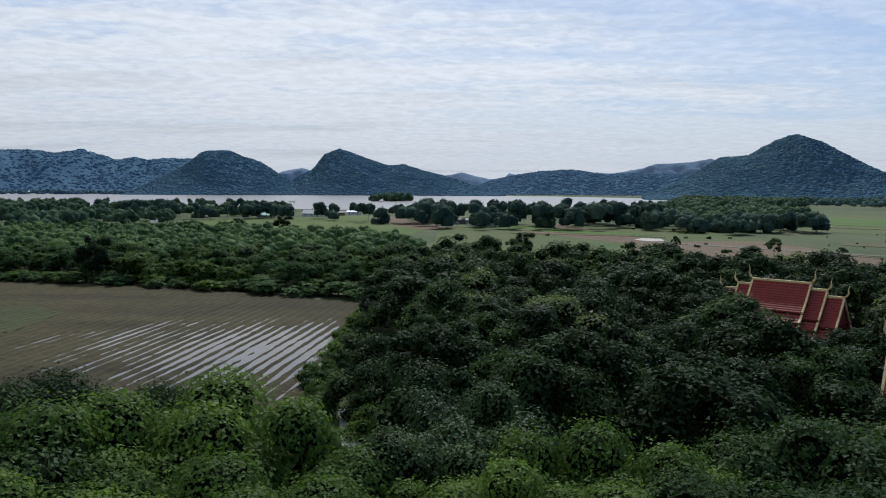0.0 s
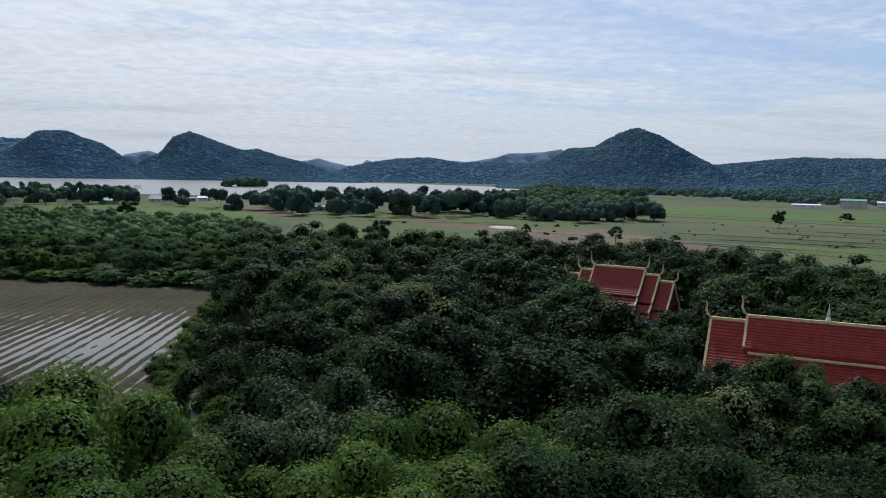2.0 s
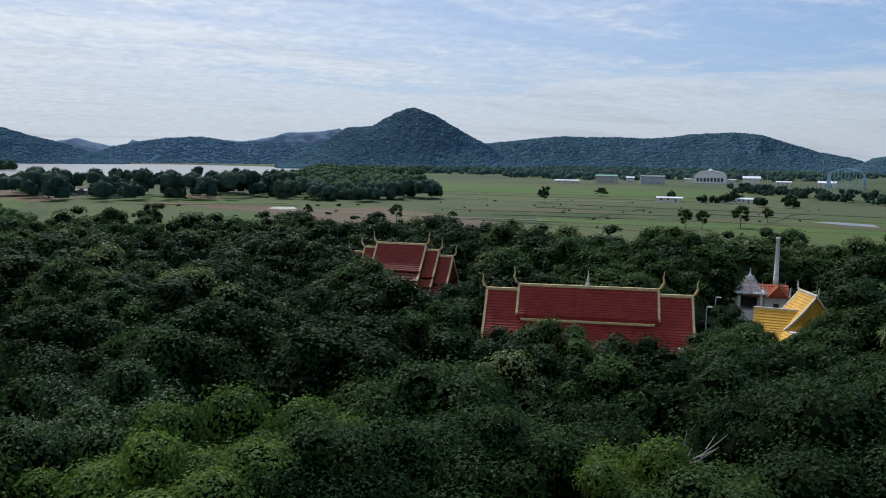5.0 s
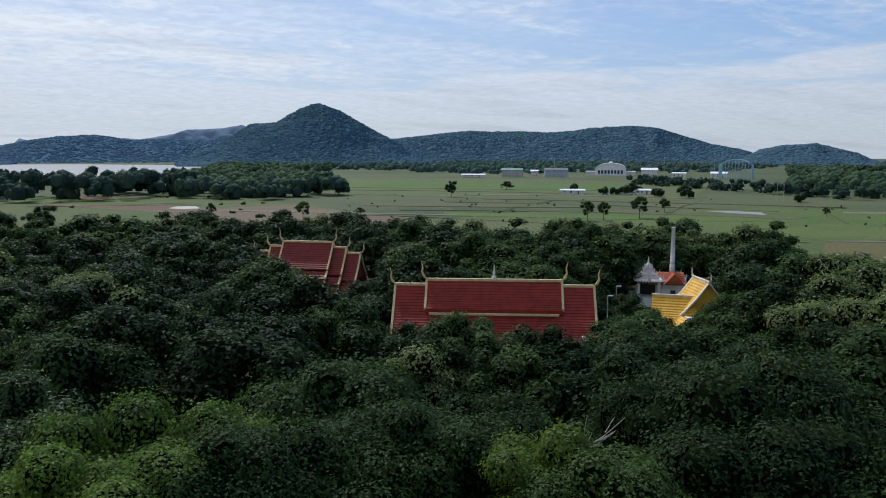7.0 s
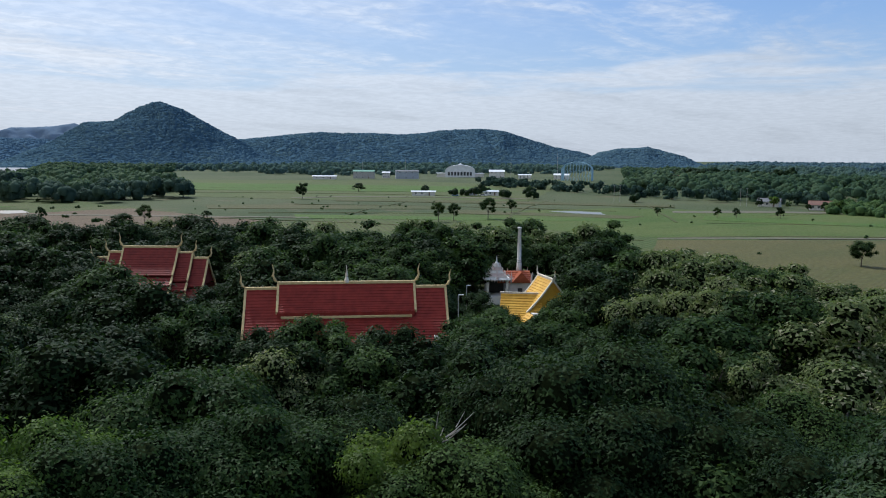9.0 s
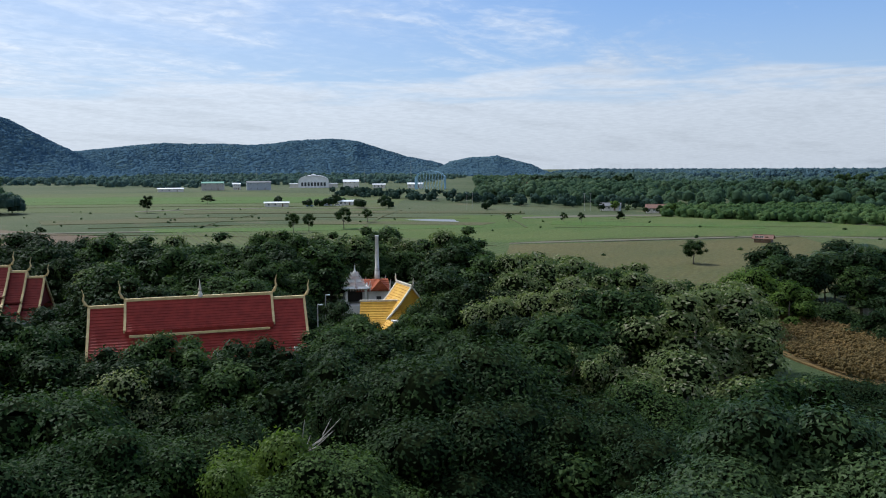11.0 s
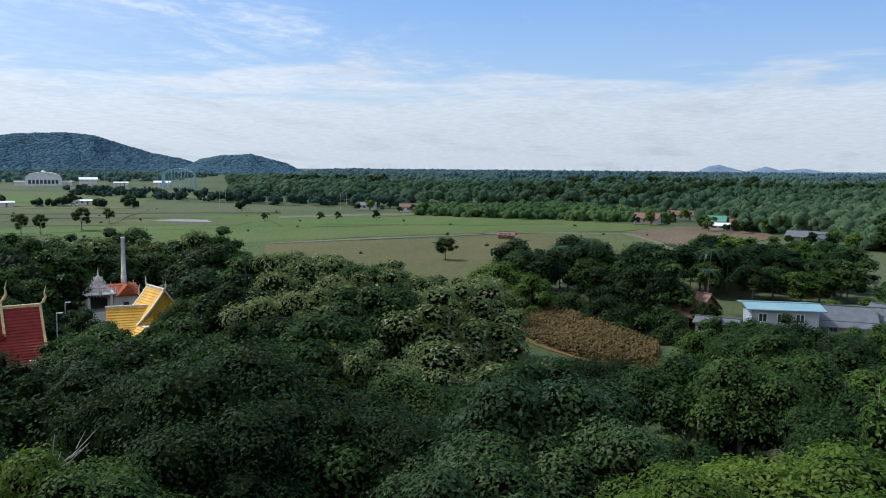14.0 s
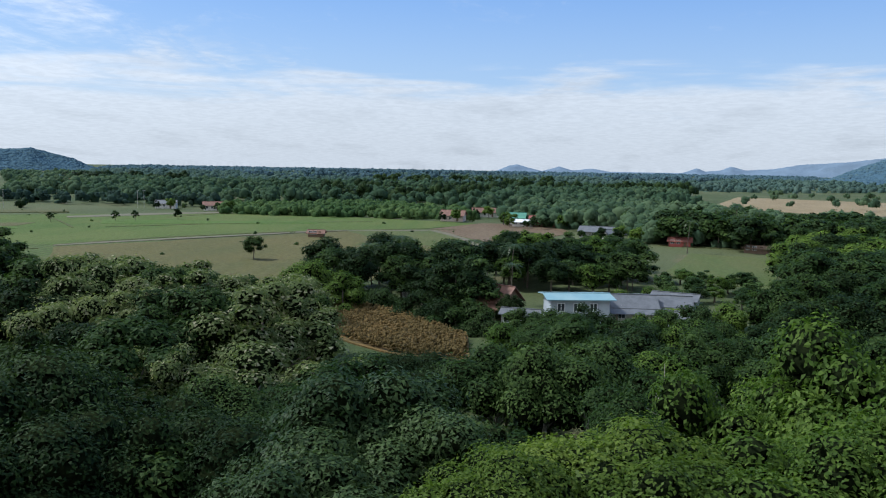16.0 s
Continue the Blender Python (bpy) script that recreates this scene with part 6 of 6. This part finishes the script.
# the village behind the fields
for b, d, sw, size, wh, rh, wm, rm, label in (
        (85.9, 352, 12, (10, 7), 2.8, 2.0, STUCCO_PINK, TILE_BROWN, "village house with a faded brown roof"),
        (88.2, 385, -8, (12, 7), 2.6, 1.8, STUCCO, TILE_BROWN, "village house with a weathered roof"),
        (90.4, 338, 6, (8, 6), 3.2, 1.9, STUCCO, METAL_GREEN, "house with a green metal roof"),
        (90.9, 326, 4, (8, 4), 2.2, 0.8, STUCCO, METAL_WHITE, "low house with a white roof"),
        (92.4, 330, 2, (11, 6), 2.8, 1.7, WALL_RED, TILE_FADED, "long house with a faded red roof"),
        (94.2, 345, 0, (9, 5), 3.4, 0.9, WALL_BLUE, METAL_WHITE, "house with a bright white metal roof"),
        (96.2, 282, 10, (11, 7), 2.6, 1.5, CONCRETE, METAL_GREY, "low house with blue-grey metal roofs"),
        (97.3, 276, -30, (6, 5), 2.4, 1.2, CONCRETE, METAL_GREY, "small house with a grey roof"),
        (101.6, 292, 4, (9, 6), 4.2, 1.7, STUCCO, METAL_TEAL, "two-storey house with a teal roof"),
        (101.9, 262, 2, (6.5, 3.5), 2.0, 0.9, WALL_RED, TILE_FADED, "open shed with a red roof"),
        (107.0, 252, 20, (7, 4), 1.7, 0.6, WOOD, WOOD, "low wooden shed by the paddock"),
        (113.2, 290, 0, (11, 7), 3.2, 1.1, STUCCO, METAL_DKBLUE, "house with a light blue roof"),
        (69.0, 408, 0, (9, 6), 2.8, 1.6, STUCCO, TILE_BROWN, "white cottage at the field's edge"),
        (66.0, 424, 10, (10, 6), 2.8, 1.4, STUCCO, METAL_GREY, "pale cottage at the field's edge"),
        (-19.9, 470, 10, (13, 8), 2.8, 1.8, STUCCO, METAL_GREY, "white lakeside house with a pale grey roof"),
        (-12.6, 590, 0, (13, 8), 2.4, 1.5, STUCCO, METAL_TEAL, "lakeside house with a pale teal roof"),
        (-9.2, 615, 25, (17, 9), 2.8, 2.6, STUCCO, CONCRETE, "large white barn by the lake"),
        (-7.6, 640, 0, (12, 5), 2.6, 1.0, WOOD, METAL_GREY, "dark wooden shed by the lake"),
        (-6.4, 650, 8, (11, 5), 2.8, 1.0, STUCCO, METAL_WHITE, "white metal shed by the lake"),
        (-25.4, 372, 4, (12, 6), 2.4, 1.3, STUCCO, TILE_BROWN, "village house with a rusty roof"),
        (-23.8, 395, 20, (7, 6), 3.0, 1.6, STUCCO, METAL_WHITE, "small white house in the village"),
        (-29.3, 292, 4, (12, 7), 2.2, 0.7, CONCRETE, METAL_GREY, "low grey shed in the village"),
        (-26.6, 430, 0, (9, 6), 3.0, 1.5, STUCCO, TILE_BROWN, "village house among trees"),
        (1.2, 512, 6, (14, 5), 2.4, 1.0, CONCRETE, METAL_GREY, "long grey roadside shelter"),
        (3.4, 470, -5, (13, 6), 2.6, 1.0, STUCCO, METAL_WHITE, "white roadside building with a flat roof"),
        (-1.2, 540, 0, (10, 5), 2.6, 1.1, STUCCO, TILE_BROWN, "house between lakeside trees"),
        (42.3, 470, 0, (14, 5), 2.6, 0.5, STUCCO, METAL_WHITE, "long white roadside shelter"),
        (47.2, 480, 0, (9, 5), 2.6, 0.6, STUCCO, METAL_WHITE, "white stall beside the far road"),
        (45.8, 478, 0, (7, 4), 2.3, 0.5, WALL_BLUE, METAL_DKBLUE, "blue stall beside the far road"),
        (35.2, 800, 0, (24, 8), 3.0, 0.7, STUCCO, METAL_WHITE, "long white farm shed"),
        (38.0, 830, 4, (22, 12), 7.5, 1.4, CONCRETE, METAL_GREEN, "grey hall with a green roof"),
        (41.1, 820, -4, (24, 12), 8.0, 1.2, WALL_BLUE, METAL_GREY, "grey-blue hall beside the far road"),
        (39.6, 845, 0, (8, 6), 6.0, 1.0, STUCCO, METAL_WHITE, "white office block below the hills"),
        (47.6, 880, 0, (17, 10), 7.0, 2.0, STUCCO, METAL_WHITE, "white hall with a pale roof"),
        (49.6, 860, 0, (14, 7), 4.0, 0.8, STUCCO, METAL_WHITE, "low white building below the hills"),
        (52.2, 850, 5, (16, 8), 4.5, 1.5, STUCCO, METAL_WHITE, "white gate building by the steel frame"),
        (59.9, 780, 0, (21, 9), 4.0, 3.0, STUCCO, TILE_FADED, "long hall with a bright red roof"),
        (76.0, 262, 10, (5.0, 3.0), 1.7, 0.8, WOOD, TILE_BROWN, "small open field hut with a thatched roof")):
    gable_house(b, d, sw, size, wh, rh, wm, rm, label)
    if b > 64 and d > 270:
        for k in range(3):
            q = at(b + math.degrees((k - 1) * 6.5 / d) + 0.25, d - 8 - 2 * k)
            tree(f"f_{('mid', 'dark', 'bright')[(k + int(d)) % 3]}{k}", q.x, q.y, 3.2 + 1.3 * ((k * 7 + int(d)) % 3), d + k, 0.9, z=0.0, group="village garden trees", label="leafy garden tree beside a village house")
r_shore = np.random.default_rng(77)
for k in range(16):
    b = -30 + 32 * r_shore.random()
    gable_house(b, 2075 + (150 if b < -22 else 0) + 40 * r_shore.random(), 30 * r_shore.random(), (16 + 10 * r_shore.random(), 9), 4.0, 2.0, STUCCO, (METAL_WHITE, METAL_GREY, TILE_BROWN)[k % 3], "small pale house on the far shore")


def arena():
    h = root("arena", 44.95, 900, 0, "white domed sports hall with low side wings", "hall")
    bm = bmesh.new()
    for k in range(10):
        a, b = math.pi * k / 10, math.pi * (k + 1) / 10
        y0, z0, y1, z1 = 17 * math.cos(a), 8 + 6.0 * math.sin(a), 17 * math.cos(b), 8 + 6.0 * math.sin(b)
        solid(bm, [(y0, -14, z0 - 0.4), (y1, -14, z1 - 0.4), (y1, 14, z1 - 0.4), (y0, 14, z0 - 0.4)], [(y0, -14, z0), (y1, -14, z1), (y1, 14, z1), (y0, 14, z0)])
    roof = part("roof", bm, METAL_WHITE, h, "arched white roof")
    bm = bmesh.new()
    tube(bm, [(0, 0, 13.5), (0, 0, 15.0), (0, 0, 15.6)], [2.6, 2.4, 0.4], 12)
    part("lantern", bm, METAL_WHITE, roof)
    bm = bmesh.new()
    ring = [(17 * math.cos(math.pi * k / 10), 7.8 + 5.6 * math.sin(math.pi * k / 10)) for k in range(11)] + [(-17, 0), (17, 0)]
    solid(bm, [(x, -13, z) for x, z in ring], [(x, 13, z) for x, z in ring])
    part("wall", bm, METAL_WHITE, h)
    for s in (-1, 1):
        bm = bmesh.new()
        box(bm, (s * 17 if s > 0 else -27, -8, 0), (27 if s > 0 else -17, 8, 4))
        part("side_wing", bm, STUCCO, h)
        bm = bmesh.new()
        box(bm, ((17.1 if s > 0 else -28), -9, 4), ((28 if s > 0 else -17.1), 9, 4.6))
        part("wing_roof", bm, METAL_WHITE, h)
    for k in range(8):
        bm = bmesh.new()
        box(bm, (-14 + 3.6 * k, -13.2, 2.0), (-11.6 + 3.6 * k, -13.02, 6.0))
        part("window", bm, GLASS, h)


def steel_cage():
    """A large vaulted frame of blue steel hoops."""
    h = root("steel_frame", 53.3, 800, 4, "large vaulted frame of pale blue steel hoops", "frame")
    for k in range(9):
        y = -12 + 3 * k
        bm = bmesh.new()
        pts = [(-15, y, 0), (-15, y, 9)] + [(15 * math.cos(math.pi - math.pi * i / 10), y, 11 + 8 * math.sin(math.pi * i / 10)) for i in range(11)] + [(15, y, 9), (15, y, 0)]
        tube(bm, pts, [0.24] * len(pts), 5)
        part("hoop", bm, STEEL_BLUE, h)
    for i in range(9):
        a = math.pi * i / 8
        bm = bmesh.new()
        tube(bm, [(15 * math.cos(a), -12, 11 + 8 * math.sin(a)), (15 * math.cos(a), 12, 11 + 8 * math.sin(a))], [0.15, 0.15], 5)
        part("purlin", bm, STEEL_BLUE, h)
    for k in range(11):
        x = -15 + 3 * k
        bm = bmesh.new()
        tube(bm, [(x, -12, 0), (x, -12, 11 + 8 * math.sqrt(max(0, 1 - (x / 15) ** 2)))], [0.22, 0.22], 5)
        tube(bm, [(x, -12, 0), (min(x + 6, 15), -12, 13)], [0.16, 0.16], 5)
        part("brace", bm, STEEL_BLUE, h)


arena()
steel_cage()
for b, d, hh in ((37.9, 840, 20), (41.0, 830, 22), (48.6, 860, 21), (51.9, 1000, 30), (64.2, 420, 9), (64.6, 420, 9), (55.9, 430, 9), (56.3, 430, 9)):
    lamp_post(b, d, hh, "tall slender mast by the far road", 2)


def car(bearing, dist, mat, label):
    h = root("car", bearing, dist, 10, label, "car")
    bm = bmesh.new()
    box(bm, (-2.1, -0.85, 0.35), (2.1, 0.85, 0.95))
    part("body", bm, mat, h)
    bm = bmesh.new()
    solid(bm, [(-1.3, -0.8, 0.95), (1.2, -0.8, 0.95), (1.2, 0.8, 0.95), (-1.3, 0.8, 0.95)], [(-0.9, -0.65, 1.5), (0.7, -0.65, 1.5), (0.7, 0.65, 1.5), (-0.9, 0.65, 1.5)])
    part("cabin", bm, GLASS, h)
    for x in (-1.35, 1.35):
        for y in (-0.8, 0.8):
            bm = bmesh.new()
            tube(bm, [(x, y - 0.1, 0.33), (x, y + 0.1, 0.33)], [0.33, 0.33], 12)
            part("wheel", bm, DARK_GAP, h)


for b, d, k in ((0.2, 498, 0), (0.9, 492, 1), (2.0, 484, 0), (2.5, 480, 2), (44.6, 466, 2), (46.6, 468, 0), (48.1, 470, 0), (99.2, 118, 0)):
    car(b, d, (METAL_WHITE, METAL_GREY, METAL_DKBLUE)[k], ("white car parked by the road", "grey car parked by the road", "blue car parked by the road")[k])


# ---- palms and bananas ----


def frond(bm, base, heading, length, droop, wide, leaflets=9):
    d = Vector((math.cos(heading), math.sin(heading), 0))
    side = Vector((-d.y, d.x, 0))
    def along(t):
        return base + d * length * t + Vector((0, 0, length * (0.45 * t - droop * t * t)))
    for k in range(leaflets):
        t0, t1 = (k + 0.4) / leaflets, (k + 0.85) / leaflets
        p, q = along(t0), along(t1)
        w = wide * math.sin(math.pi * (0.15 + 0.8 * (k + 0.5) / leaflets))
        for s in (-1, 1):
            tip = p.lerp(q, 0.8) + side * s * w + d * w * 0.5 - Vector((0, 0, w * 0.55))
            bm.faces.new([bm.verts.new(v) for v in (p, q, tip)])


def palm_pattern(seed, height, length):
    r = random.Random(seed)
    bm = bmesh.new()
    lean = r.uniform(-0.8, 0.8)
    tube(bm, [(0, 0, -0.4), (lean * 0.3, 0, height * 0.5), (lean, 0, height)], [0.12, 0.085, 0.07], 7)
    tm = bpy.data.meshes.new("trunk")
    bm.to_mesh(tm), bm.free()
    tm.materials.append(BARK)
    bm = bmesh.new()
    for k in range(22):
        frond(bm, Vector((lean, 0, height)), k * 2.4 + r.uniform(-0.2, 0.2), length * r.uniform(0.8, 1.1), r.uniform(0.3, 1.35), length * 0.17, 14)
    cm = bpy.data.meshes.new("fronds")
    bm.to_mesh(cm), bm.free()
    cm.materials.append(LEAF["palm"])
    return tm, cm


PALMS = [palm_pattern(1, 7.5, 2.7), palm_pattern(2, 8.5, 2.9), palm_pattern(3, 6.0, 2.6)]
r_palm = random.Random(3)


def palm(b, d, s=1.0):
    ob = new("palm_tree")
    p = at(b, d)
    ob.matrix_basis = Matrix.LocRotScale((p.x, p.y, 0), Euler((0, 0, r_palm.uniform(0, 6.28))), (s, s, s))
    tm, cm = PALMS[r_palm.randrange(3)]
    piece("trunk", tm, ob), piece("fronds", cm, ob)
    tagged(ob, "tall slender palm with feathery drooping fronds", "palm", "palms by the farms")


for k in range(9):
    palm(86.8 + k * 0.55, 166 + r_palm.uniform(-12, 16), r_palm.uniform(0.85, 1.1))
for b, d, s in ((90.2, 138, 0.95), (80.0, 150, 1.2), (82.2, 152, 1.2), (76.5, 160, 0.9), (98.8, 160, 1.0), (102.4, 240, 1.1)):
    palm(b, d, s)
for k in range(9):
    palm(103.5 + r_palm.uniform(0, 9), 262 + r_palm.uniform(-6, 40), r_palm.uniform(1.0, 1.5))
for b, d in ((-13.6, 600), (-10.9, 600), (-5.4, 560), (-15.2, 560), (-16.4, 540), (14.6, 520), (14.2, 505)):
    palm(b, d, 1.4)


def banana(b, d, seed):
    r = random.Random(seed)
    ob = new("banana_plant")
    p = at(b, d)
    ob.matrix_basis = pose(p.x, p.y, 0, 0, 0, r.uniform(0, 360))
    bm = bmesh.new()
    tube(bm, [(0, 0, -0.2), (0, 0, 2.2)], [0.16, 0.1], 7)
    part("stem", bm, LEAF["lime"], ob)
    for k in range(8):
        bm = bmesh.new()
        a, n = k * 2.4 + r.uniform(-0.3, 0.3), 5
        dv, sv, L = Vector((math.cos(a), math.sin(a), 0)), Vector((-math.sin(a), math.cos(a), 0)), r.uniform(1.6, 2.3)
        rows = []
        for i in range(n + 1):
            t = i / n
            c = Vector((0, 0, 2.1)) + dv * L * t * 0.8 + Vector((0, 0, L * (0.9 * t - 0.85 * t * t)))
            w = 0.34 * math.sin(math.pi * min(0.97, 0.1 + 0.9 * t)) + 0.02
            rows.append([bm.verts.new(c + sv * w + Vector((0, 0, 0.08))), bm.verts.new(c), bm.verts.new(c - sv * w + Vector((0, 0, 0.08)))])
        for x, y in zip(rows, rows[1:]):
            bm.faces.new((x[0], x[1], y[1], y[0])), bm.faces.new((x[1], x[2], y[2], y[1]))
        part("leaf", bm, LEAF["lime"], ob)
    tagged(ob, "banana plant with broad bright-green leaves", "banana", "banana plants by the farmyard")


for k in range(26):
    banana(101.0 + 6.5 * ((k * 0.618) % 1.0), 108 + 22 * ((k * 0.367) % 1.0), k)
